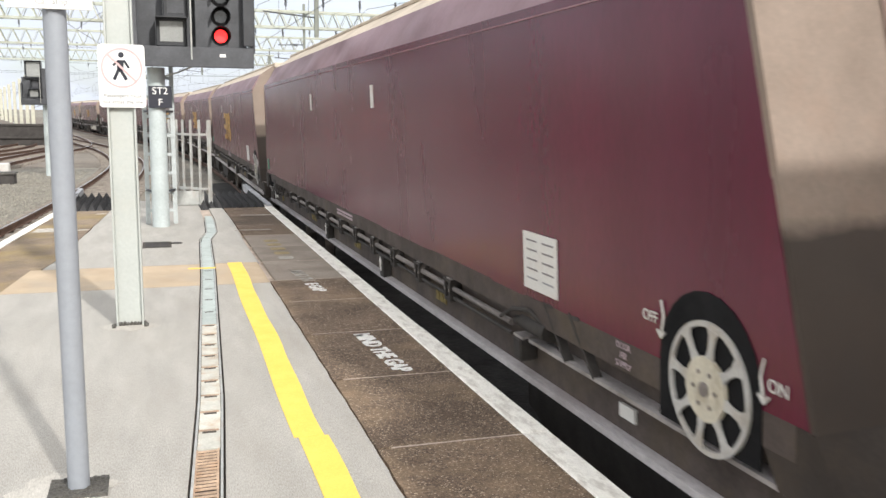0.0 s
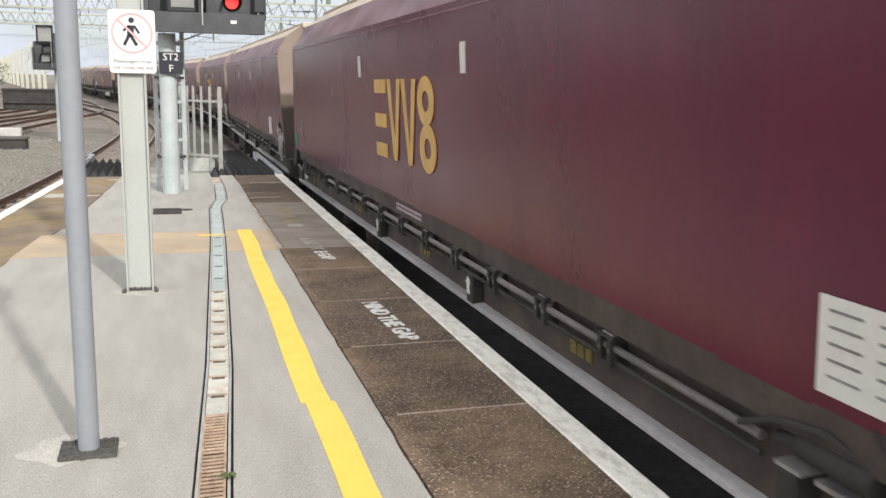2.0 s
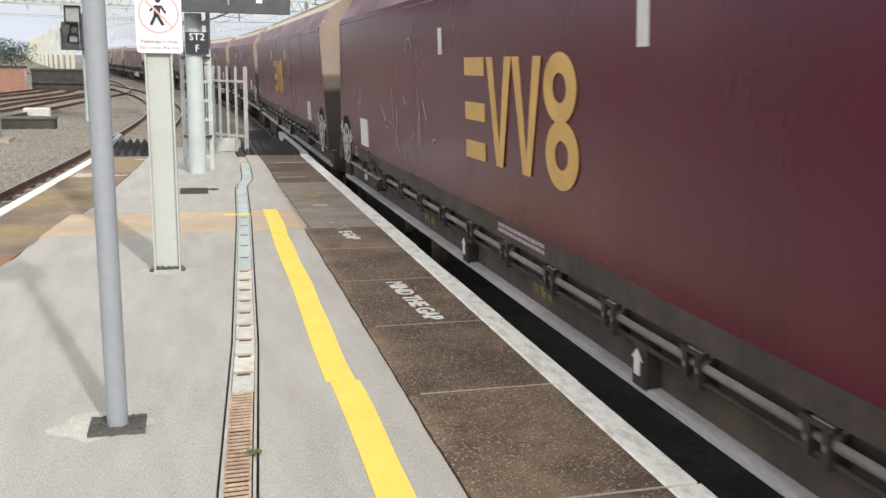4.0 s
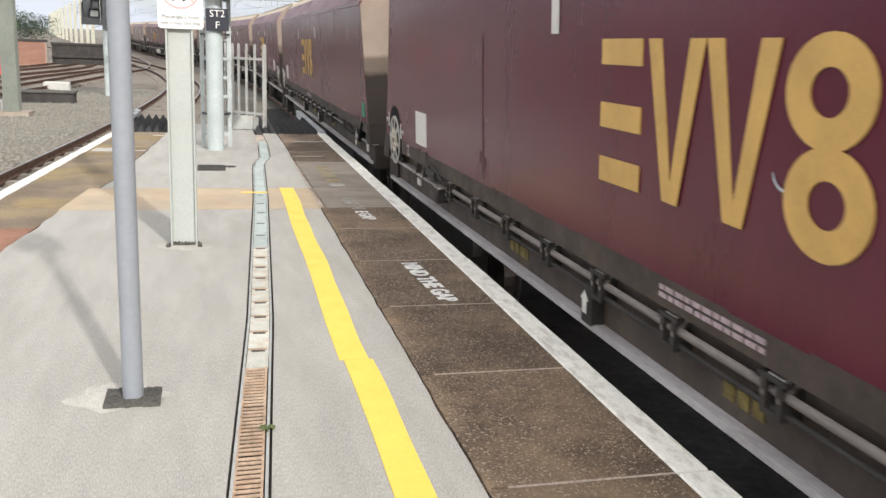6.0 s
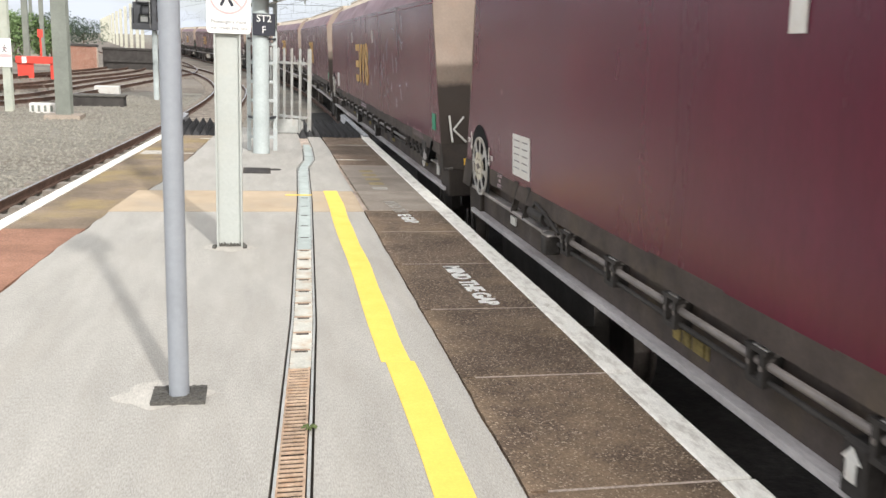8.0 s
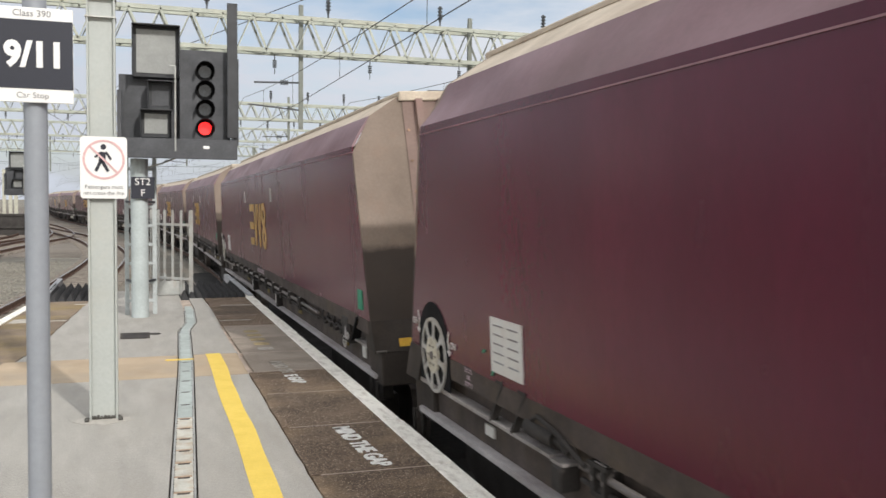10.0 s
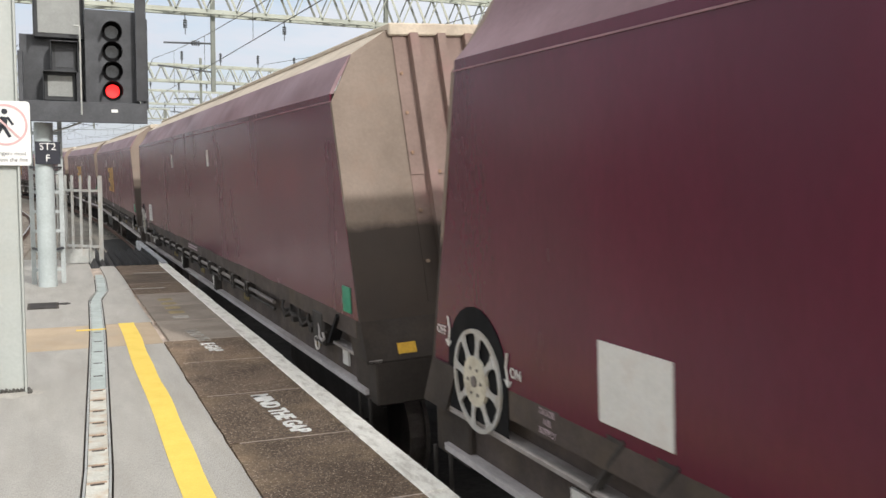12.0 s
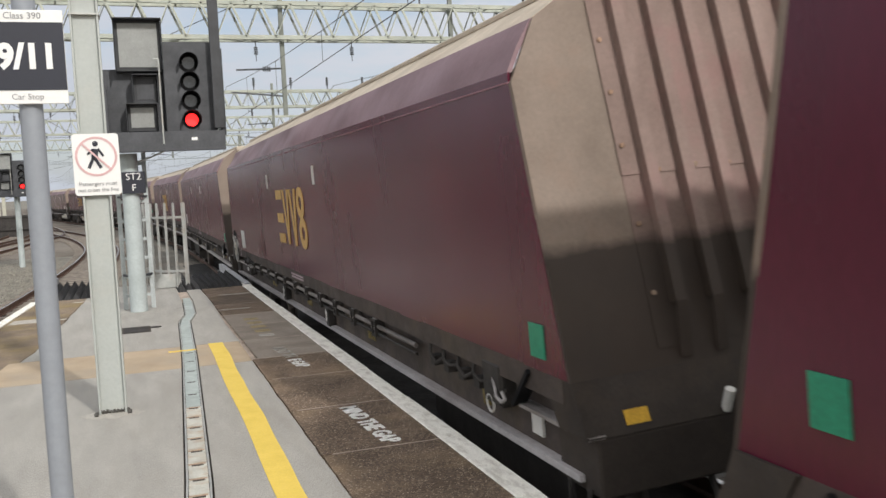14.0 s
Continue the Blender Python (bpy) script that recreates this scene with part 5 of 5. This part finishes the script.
        def flare(x, f, out=0.0):
            return (x, e * (LB + 0.034 + (FLARE - 0.034) * f + out), Z_SILL + (Z_FLARE - Z_SILL) * f)
        bm = bmesh.new()
        plate(bm, [flare(-W, 1), flare(W, 1), flare(W, 0), flare(-W, 0)][::-e], 0.03)
        low = part("flared_skirt", bm, "end_black", w, "near-black flared skirt")
        for sx in (-1, 1):
            bm = bmesh.new()
            plate(bm, [(sx * (W - 0.003), e * (LB - 0.33), Z_SILL), (sx * (W - 0.003), e * (LB - 0.16), Z_FLARE), (sx * (W - 0.003), e * (LB + FLARE), Z_FLARE), (sx * (W - 0.003), e * LB, Z_SILL)], 0.02)
            part("corner_gusset", bm, "end_black", w)
        for k in range(7):
            x = -0.63 + 1.38 * k / 6
            z0, z1 = 0.60 + ZO, Z_TOP - 0.06
            bm = bmesh.new()
            plate(bm, [pt(x - 0.035, z0 + 0.3, 0.075), pt(x + 0.035, z0 + 0.3, 0.075), pt(x + 0.035, z1, 0.075), pt(x - 0.035, z1, 0.075)][::-e], 0.07)
            plate(bm, [pt(x - 0.035, z0, 0.012), pt(x + 0.035, z0, 0.012), pt(x + 0.035, z0 + 0.3, 0.075), pt(x - 0.035, z0 + 0.3, 0.075)][::-e], 0.01)
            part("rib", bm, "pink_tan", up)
        if e != end:
            bm = bmesh.new()
            plate(bm, [flare(-1.09, 0.86, 0.004), flare(-0.95, 0.86, 0.004), flare(-0.95, 0.6, 0.004), flare(-1.09, 0.6, 0.004)][::-e], 0.004)
            part("yellow_plate", bm, "decal_yellow", low, "small yellow plate")
        for x, z in ((-0.755, 0.95), (-0.755, 1.32), (-0.755, 1.75), (-0.755, 2.05), (-0.755, 2.35), (-0.56, 1.6), (-0.32, 1.61), (-0.1, 1.6), (0.14, 1.61), (0.37, 1.6)):
            bm = bmesh.new()
            q = pt(x, z + ZO, 0.01)
            rod(bm, q, (q[0], q[1] + e * 0.015, q[2]), 0.014, 8)
            part("bolt", bm, "rust_steel", up)
        q = pt(0, Z_TOP)
        quick("end_top_rail", "dust_cream", w, [(-W + D_TOP - 0.05, W - D_TOP + 0.05, q[1] - 0.06, q[1] + 0.06, Z_TOP - 0.08, Z_TOP + 0.015)], bevel=0.01)
        quick("headstock", "end_black", w, [(-W + 0.06, W - 0.06, *sorted((e * (LB - 0.30), e * (LB + FLARE))), -0.03 + ZO, Z_FLARE - 0.002)], bevel=0.012)
        quick("draw_gear", "underframe", w, [(-0.16, 0.16, *sorted((e * LB, e * (LB + 0.655))), -0.1 + ZO, 0.16 + ZO), (-0.3, 0.3, *sorted((e * LB, e * (LB + 0.12))), -0.25 + ZO, 0.3 + ZO)], bevel=0.02)
        for x in (-0.55, 0.5):
            bm = bmesh.new()
            tube(bm, [(x, e * (LB + 0.0), 0.02 + ZO), (x, e * (LB + 0.15), -0.25 + ZO), (x * 0.8, e * (LB + 0.4), -0.38 + ZO), (x * 0.6, e * (LB + 0.62), -0.2 + ZO)], 0.022, 8)
            part("air_hose", bm, "underframe", w)
        bm = bmesh.new()
        tube(bm, [(-W + 0.02, e * (LB - 0.12), 0.02 + ZO), (-W + 0.02, e * (LB - 0.12), -0.3 + ZO), (-W + 0.02, e * (LB + 0.1), -0.3 + ZO), (-W + 0.02, e * (LB + 0.1), 0.02 + ZO)], 0.014, 8)
        part("shunter_step", bm, "underframe", w)
        bm = bmesh.new()
        q = (-0.49, e * (LB + FLARE * 0.9), 0.305 + ZO)
        rod(bm, q, (q[0], q[1] + e * 0.05, q[2] + 0.12), 0.028, 10)
        part("white_cock", bm, "decal_white", w)
        bogie(w, e * (LB - 1.75))
    quick("hopper_floor", "underframe", w, [(-0.6, 0.6, -6.4, 6.4, 0.75 + ZO, 0.8 + ZO)])
    quick("centre_sill", "underframe", w, [(-0.25, 0.25, -7.3, 7.3, -0.1 + ZO, 0.3 + ZO)])
    # platform side: brake wheel end
    X = -W
    yw, zw = end * (LB - 0.575), 0.55 + ZO
    # flat plate on the side; its black paints in the recess's dark inside
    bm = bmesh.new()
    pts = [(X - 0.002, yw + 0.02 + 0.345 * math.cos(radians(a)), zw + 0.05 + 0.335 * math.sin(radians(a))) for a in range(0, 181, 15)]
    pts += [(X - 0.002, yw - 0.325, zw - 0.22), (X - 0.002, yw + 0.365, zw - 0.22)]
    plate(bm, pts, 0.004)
    part("wheel_recess", bm, "deep_black", w, "flat black arch, the recess's shade put into its colour")
    bm = bmesh.new()
    ring(bm, (X - 0.02, yw, zw), 0.25, 0.272, 0.018, "x", 40)
    hw = part("brake_wheel", bm, "hand_wheel", w, "cream painted hand brake wheel", smooth=True)
    for k in range(8):
        bm = bmesh.new()
        a = math.pi * k / 4 + 0.2
        d = Vector((0, math.cos(a), math.sin(a)))
        s = Vector((0, -d.z, d.y))
        c = Vector((X - 0.016, yw, zw))
        plate(bm, [c + d * 0.12 - s * 0.027, c + d * 0.17 - s * 0.015, c + d * 0.222 - s * 0.019, c + d * 0.25 - s * 0.037, c + d * 0.25 + s * 0.037, c + d * 0.222 + s * 0.019, c + d * 0.17 + s * 0.015, c + d * 0.12 + s * 0.027], 0.01)
        part("spoke", bm, "hand_wheel", hw)
    bm = bmesh.new()
    rod(bm, (X - 0.028, yw, zw), (X - 0.01, yw, zw), 0.132, 28)
    part("hub", bm, "wheel_hub", hw, "round cream hub plate", smooth=True)
    bm = bmesh.new()
    rod(bm, (X - 0.036, yw, zw), (X + 0.02, yw, zw), 0.03, 12)
    part("spindle", bm, "pipe", hw)
    for k in range(6):
        a = k * math.pi / 3
        bm = bmesh.new()
        rod(bm, (X - 0.033, yw + 0.075 * math.cos(a), zw + 0.075 * math.sin(a)), (X - 0.02, yw + 0.075 * math.cos(a), zw + 0.075 * math.sin(a)), 0.010, 8)
        part("hub_bolt", bm, "pipe", hw)
    for y, tx, zz in ((yw + 0.44, "OFF", zw + 0.20), (yw - 0.42, "ON", zw + 0.12)):
        lettering("lettering", tx, 0.072, "decal_white", w, facing(X - 0.010, y, zz, "-x"), depth=0.001)
        bm = bmesh.new()
        s = -1 if tx == "OFF" else 1
        c = y - 0.09 if tx == "OFF" else y + 0.08
        tube(bm, [(X - 0.009, c, zz + 0.09), (X - 0.009, c + s * 0.02, zz + 0.02), (X - 0.009, c, zz - 0.06)], 0.006, 4)
        beam(bm, (X - 0.009, c - 0.03, zz - 0.045), (X - 0.009, c, zz - 0.075), 0.008)
        beam(bm, (X - 0.009, c + 0.03, zz - 0.045), (X - 0.009, c, zz - 0.075), 0.008)
        part("arrow", bm, "decal_white", w)
    for k, tx in enumerate(("DOOR", "AIR", "SUPPLY")):
        lettering("lettering", tx, 0.045, "chalk", w, facing(X - 0.004, end * (LB - 1.27), 0.55 + ZO - 0.045 * k, "-x"), depth=0.001)
    y0, y1 = sorted((end * (LB - 1.70), end * (LB - 2.17)) if end > 0 else (end * (LB - 1.985), end * (LB - 2.445)))
    dp = quick("data_panel", "decal_white", w, [(X - 0.009, X - 0.001, y0, y1, 0.63 + ZO, 0.96 + ZO)], "white data panel with fine print")
    if not blank:
        for r in range(5):
            for a, b in ((0.05, 0.2), (0.27, 0.42)):
                quick("print", "decal_ink" if r else "sign_grey_ink", dp, [(X - 0.011, X - 0.0092, y1 - b, y1 - a, 0.69 + ZO + 0.055 * r, 0.70 + ZO + 0.055 * r)])
    # the other end, marks and emblem
    y0, y1 = sorted((-end * (LB - 0.24), -end * (LB - 0.42)))
    quick("green_plate", "decal_green", w, [(X - 0.009, X - 0.001, y0, y1, 0.64 + ZO, 0.83 + ZO)], "small green plate")
    for y in (2.02, -1.53):
        quick("load_mark", "decal_white", w, [(X - 0.009, X - 0.001, y - 0.055, y + 0.055, 1.70 + ZO, 1.915 + ZO)], "white upright mark")
    for k in range(2):
        y = -0.28
        for q in range(11):
            l = 0.045 + 0.035 * abs(math.sin(q * 2.1 + k))
            quick("sill_print", "chalk", w, [(X - 0.006, X - 0.001, y, y + l, 0.475 + ZO + 0.038 * k, 0.498 + ZO + 0.038 * k)])
            y += l + 0.016
    if logo == 1:
        emblem(w)
    bm = bmesh.new()
    tube(bm, [(X - 0.0, -end * 6.62, 0.40 + ZO), (X - 0.03, -end * 6.72, 0.30 + ZO), (X - 0.03, -end * 6.8, 0.28 + ZO), (X - 0.03, -end * 6.86, 0.31 + ZO), (X - 0.03, -end * 6.82, 0.35 + ZO)], 0.011, 6)
    part("release_lever", bm, "pale_steel", w)
    bm = bmesh.new()
    ring(bm, (X - 0.01, -end * 6.55, 0.22 + ZO), 0.05, 0.062, 0.012, "x", 20)
    part("white_ring", bm, "decal_white", w, "white painted ring")
    quick("test_plate", "decal_white", w, [(X + 0.08, X + 0.096, *sorted((-end * 7.12, -end * 6.98)), 0.12 + ZO, 0.25 + ZO)], "small white plate")
    quick("warning_plate", "old_yellow", w, [(X + 0.08, X + 0.096, *sorted((-end * 6.3, -end * 6.2)), 0.13 + ZO, 0.23 + ZO)], "small faded yellow plate")
    for k in range(5):
        y = -end * (5.35 + 0.3 * k)
        bm = bmesh.new()
        tube(bm, [(X + 0.02, y, 0.43 + ZO), (X - 0.01, y - end * 0.05, 0.36 + ZO), (X + 0.0, y - end * 0.14, 0.30 + ZO + 0.03 * (k % 2)), (X + 0.03, y - end * 0.22, 0.34 + ZO)], 0.013, 6)
        box(bm, X + 0.0, X + 0.07, *sorted((y - end * 0.02, y - end * 0.11)), 0.27 + ZO, 0.345 + ZO)
        part("brake_valve", bm, "underframe", w)
    bm = bmesh.new()
    beam(bm, (X + 0.02, -end * 6.95, 0.30 + ZO), (X + 0.02, -end * 7.2, 0.54 + ZO), 0.09, 0.03)
    part("strut", bm, "deep_black", w)
    quick("valve_box", "underframe", w, [(X - 0.01, X + 0.12, *sorted((-end * 6.75, -end * 6.45)), 0.22 + ZO, 0.5 + ZO)], bevel=0.02)
    for y in (5.62, 5.95):
        bm = bmesh.new()
        beam(bm, (X + 0.03, end * (y + 0.12), 0.30 + ZO), (X + 0.02, end * (y - 0.14), 0.585 + ZO), 0.05, 0.02)
        beam(bm, (X + 0.02, end * (y - 0.14), 0.57 + ZO), (X + 0.02, end * (y - 0.02), 0.575 + ZO), 0.045, 0.02)
        part("strut", bm, "underframe", w)
    bm = bmesh.new()
    rod(bm, (X + 0.03, end * 5.5, 0.40 + ZO), (X + 0.03, end * 5.15, 0.40 + ZO), 0.055, 12)
    rod(bm, (X + 0.03, end * 5.15, 0.40 + ZO), (X + 0.03, end * 5.0, 0.37 + ZO), 0.03, 10)
    part("brake_cylinder", bm, "underframe", w, smooth=True)
    bm = bmesh.new()
    tube(bm, [(X + 0.01, end * 5.45, 0.44 + ZO), (X - 0.02, end * 5.3, 0.50 + ZO), (X - 0.02, end * 5.05, 0.46 + ZO), (X, end * 4.8, 0.36 + ZO)], 0.013, 6)
    part("air_pipe", bm, "underframe", w)
    quick("maker_plate", "decal_white", w, [(X + 0.08, X + 0.095, *sorted((end * 6.35, end * 6.2)), 0.14 + ZO, 0.21 + ZO)], "small white plate")
    return w


def emblem(w):
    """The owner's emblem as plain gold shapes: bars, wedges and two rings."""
    X = -W - 0.006
    z0, z1 = 0.93 + ZO, 1.67 + ZO
    for a, b in ((z0, z0 + 0.13), (1.215 + ZO, 1.345 + ZO), (z1 - 0.13, z1)):
        quick("emblem_bar", "gold", w, [(X - 0.003, X + 0.005, 0.85, 1.32, a, b)], "gold bar of the emblem")
    for c in (0.53, 0.0):
        for q in (1, -1):
            bm = bmesh.new()
            plate(bm, [(X, c + q * 0.265, z1), (X, c + q * 0.075, z0), (X, c + q * 0.005, z0), (X, c + q * 0.005, z0 + 0.09), (X, c + q * 0.135, z1)], 0.006)
            part("emblem_wedge", bm, "gold", w, "slanting gold wedge of the emblem")
    for cy, cz in ((-0.54, z1 - 0.18), (-0.57, z0 + 0.18)):
        bm = bmesh.new()
        ring(bm, (X - 0.003, cy, cz), 0.085, 0.2, 0.006, "x", 28)
        for v in bm.verts:
            v.co.y = cy + 1.2 * (v.co.y - cy)
        part("emblem_ring", bm, "gold", w, "gold ring of the emblem")


def scrawl(w, seed, y0, y1, z0, z1, n, mat="chalk", r=0.008, size=0.25):
    """Chalked or sprayed strokes on the platform side."""
    g = np.random.default_rng(seed)
    for _ in range(n):
        y, z = y0 + (y1 - y0) * g.random(), z0 + (z1 - z0) * g.random()
        a = g.choice((1.2, 1.5, 4.4, 4.9, 0.4)) + g.normal(0, 0.3)
        turn, long = g.normal(0, 0.14), size * (0.35 + 1.1 * g.random())
        left, right = [], []
        for k in range(9):
            wd = r * (0.35 + 0.65 * math.sin(math.pi * (k + 0.6) / 9.4)) * (0.8 + 0.4 * g.random())
            u = Vector((0, -math.sin(a), math.cos(a))) * wd
            c = Vector((-W - 0.006, y, z + ZO))
            left.append(c + u)
            right.append(c - u)
            a += turn + g.normal(0, 0.16)
            y += long / 8 * math.cos(a)
            z += long / 8 * math.sin(a)
        bm = bmesh.new()
        lv, rv = [bm.verts.new(q) for q in left], [bm.verts.new(q) for q in right]
        for k in range(8):
            bm.faces.new((lv[k], lv[k + 1], rv[k + 1], rv[k]))
        out = bmesh.ops.extrude_face_region(bm, geom=list(bm.faces))
        bmesh.ops.translate(bm, verts=[e for e in out["geom"] if isinstance(e, bmesh.types.BMVert)], vec=(-0.002, 0, 0))
        part("scrawl", bm, mat, w, "chalked or sprayed stroke")


kinds = {}
# brake wheel end and emblem of each wagon, from the head of the train to its tail
CONSIST = [(1, 1), (-1, 0), (1, 1), (-1, 1), (1, 1), (1, 1), (-1, 0), (1, 1), (-1, 1), (-1, 1),
           (-1, 0), (-1, 1), (1, 1, 1), (1, 1, 1), (1, 1), (1, 0), (1, 1, 1), (-1, 1), (1, 1)]
FIRST = 10   # the wagon that stands before the camera at the start
PITCH = 16.70
wagons = []
for key in CONSIST:
    if key not in kinds:
        kinds[key] = hopper_wagon(*key)
        wagons.append(kinds[key])
    else:
        wagons.append(copy_thing(kinds[key], pose(0, 0, 0)))


def script(w, y, z, long, high, loops, seed, mat="chalk", r=0.006, slant=0.25, fade=0.7):
    """A line of sprayed or chalked handwriting: one running stroke with uneven loops."""
    g = np.random.default_rng(seed)
    n = loops * 16
    size = 0.45 + 0.7 * g.random(loops + 1)
    pts = []
    for k in range(n + 1):
        a = 2 * math.pi * k / 16
        h = high * size[min(loops, k // 16)]
        pts.append(Vector((-W - 0.006, y - long * k / n + 0.35 * long / loops * math.sin(a) - slant * h * (1 - math.cos(a)) / 2,
                           z + ZO + h * (1 - math.cos(a)) / 2 + 0.02 * high * g.normal())))
    bm = bmesh.new()
    rows = []
    for k, p in enumerate(pts):
        d = (pts[min(k + 1, n)] - pts[max(k - 1, 0)]).normalized()
        u = Vector((0, -d.z, d.y)) * r * fade * (0.35 + 0.65 * abs(math.sin(0.31 * k + seed)))
        rows.append((bm.verts.new(p + u), bm.verts.new(p - u)))
    for p, q in zip(rows, rows[1:]):
        bm.faces.new((p[0], q[0], q[1], p[1]))
    out = bmesh.ops.extrude_face_region(bm, geom=list(bm.faces))
    bmesh.ops.translate(bm, verts=[e for e in out["geom"] if isinstance(e, bmesh.types.BMVert)], vec=(-0.002, 0, 0))
    part("scrawl", bm, mat, w, "line of sprayed scribble")


one, two, three = wagons[FIRST + 1], wagons[FIRST + 2], wagons[FIRST + 3]
script(one, 6.85, 0.66, 0.75, 0.13, 6, 2, r=0.007)
script(one, 6.95, 0.72, 0.12, 0.42, 1, 3, r=0.008)
script(one, 6.72, 0.74, 0.06, 0.32, 1, 4, r=0.006)
script(one, -5.78, 0.70, 0.62, 0.13, 6, 5, r=0.009)
script(one, -5.72, 0.85, 0.05, 0.25, 1, 6, r=0.008)
scrawl(two, 54, 5.75, 6.1, 1.08, 1.24, 8, "chalk", 0.005, 0.07)
scrawl(two, 52, 2.6, 4.9, 0.85, 1.75, 11, "chalk", 0.009, 0.30)
scrawl(two, 53, 2.2, 4.7, 0.65, 1.1, 8, "chalk", 0.007, 0.18)
scrawl(three, 6, -5.4, -1.0, 1.05, 1.95, 20, "blue_spray", 0.007, 0.26)
scrawl(three, 36, -4.9, -1.6, 0.75, 1.1, 8, "blue_spray", 0.007, 0.16)
scrawl(three, 16, -1.2, 0.2, 0.9, 1.5, 2, "blue_spray", 0.005, 0.5)
script(three, -5.8, 0.50, 0.7, 0.09, 6, 41, r=0.004)
scrawl(wagons[FIRST + 5], 8, 5.6, 6.1, 0.62, 0.8, 6, "decal_green", 0.010, 0.12)
for y, z, h in ((3.35, 0.66, 0.2), (3.2, 0.72, 0.3), (3.08, 0.62, 0.14), (2.95, 0.66, 0.24), (2.72, 0.60, 0.03), (2.66, 0.66, 0.03)):
    quick("drip", "drip", wagons[FIRST + 6], [(-W - 0.009, -W - 0.004, y - 0.006, y + 0.006, z + ZO, z + h + ZO)], "pale dried drip")
for y, z, h in ((3.55, 0.62, 1.1), (3.5, 0.66, 0.12), (3.62, 0.72, 0.1)):
    quick("drip", "dull_streak", wagons[FIRST + 3], [(-W - 0.009, -W - 0.004, y - 0.005, y + 0.005, z + ZO, z + h + ZO)], "dull thin streak")


def end_tag(w):
    """A sprayed tag of loops and strokes on the rear end's dark lower panel."""
    for pts in (((-1.22, 1.02), (-1.2, 0.72)), ((-1.05, 1.0), (-1.18, 0.86), (-1.04, 0.72)), ((-0.98, 0.88), (-0.97, 0.74), (-0.88, 0.74), (-0.87, 0.88)),
                ((-0.72, 0.86), (-0.8, 0.8), (-0.72, 0.74), (-0.69, 0.86), (-0.69, 0.62), (-0.8, 0.6)), ((-0.6, 0.9), (-0.6, 0.7), (-0.5, 0.7))):
        bm = bmesh.new()
        tube(bm, [(x, -(half_length(z - 0.14 + ZO) + 0.046), z - 0.14 + ZO) for x, z in pts], 0.012, 6)
        part("tag_stroke", bm, "decal_white", w, "white sprayed stroke")


end_tag(wagons[FIRST + 3])

# where the marks of single wagons sit a little differently
def shift_marks(w, names, dy, dz=0.0):
    for ob in w.children:
        if ob.name.split(".")[0] in names:
            ob.location += Vector((0, dy, dz))


shift_marks(wagons[FIRST + 5], ("load_mark",), -0.17)
shift_marks(wagons[FIRST + 3], ("green_plate",), 0.05, 0.05)
shift_marks(wagons[FIRST + 5], ("green_plate",), -0.09, -0.04)
shift_marks(wagons[FIRST + 6], ("load_mark", "emblem_bar", "emblem_wedge", "emblem_ring"), -0.10)
shift_marks(wagons[FIRST + 7], ("green_plate",), -0.16, 0.11)


# travel of the wagon before the camera, in metres along the line
def travel(t):
    ease = np.interp(t, (0, 1, 3, 5.5, 6.5, 7, 9.5, 12, 12.5, 13, 14), (0.18, 0.06, -0.01, 0.04, 0.02, 0.06, 0.14, 0.05, -0.02, -0.05, 0.0))
    return 9.874 + 7.179 * t + 0.008 * t * t + float(ease)


def motions():
    for i, w in enumerate(wagons):
        rows = []
        for k in range(0, 57):
            t = k * 0.25
            s = travel(t) + PITCH * (FIRST - i)
            xa, ya, _ = on_line(s - 5.6)
            xb, yb, _ = on_line(s + 5.6)
            rows.append((t, pose((xa + xb) / 2, (ya + yb) / 2, RAIL + 0.07 + (grade(ya) + grade(yb)) / 2, math.degrees(math.atan2(grade(yb) - grade(ya), 11.2)), -math.degrees(CANT), math.degrees(math.atan2(xa - xb, yb - ya)))))
        walk(w, rows)


motions()
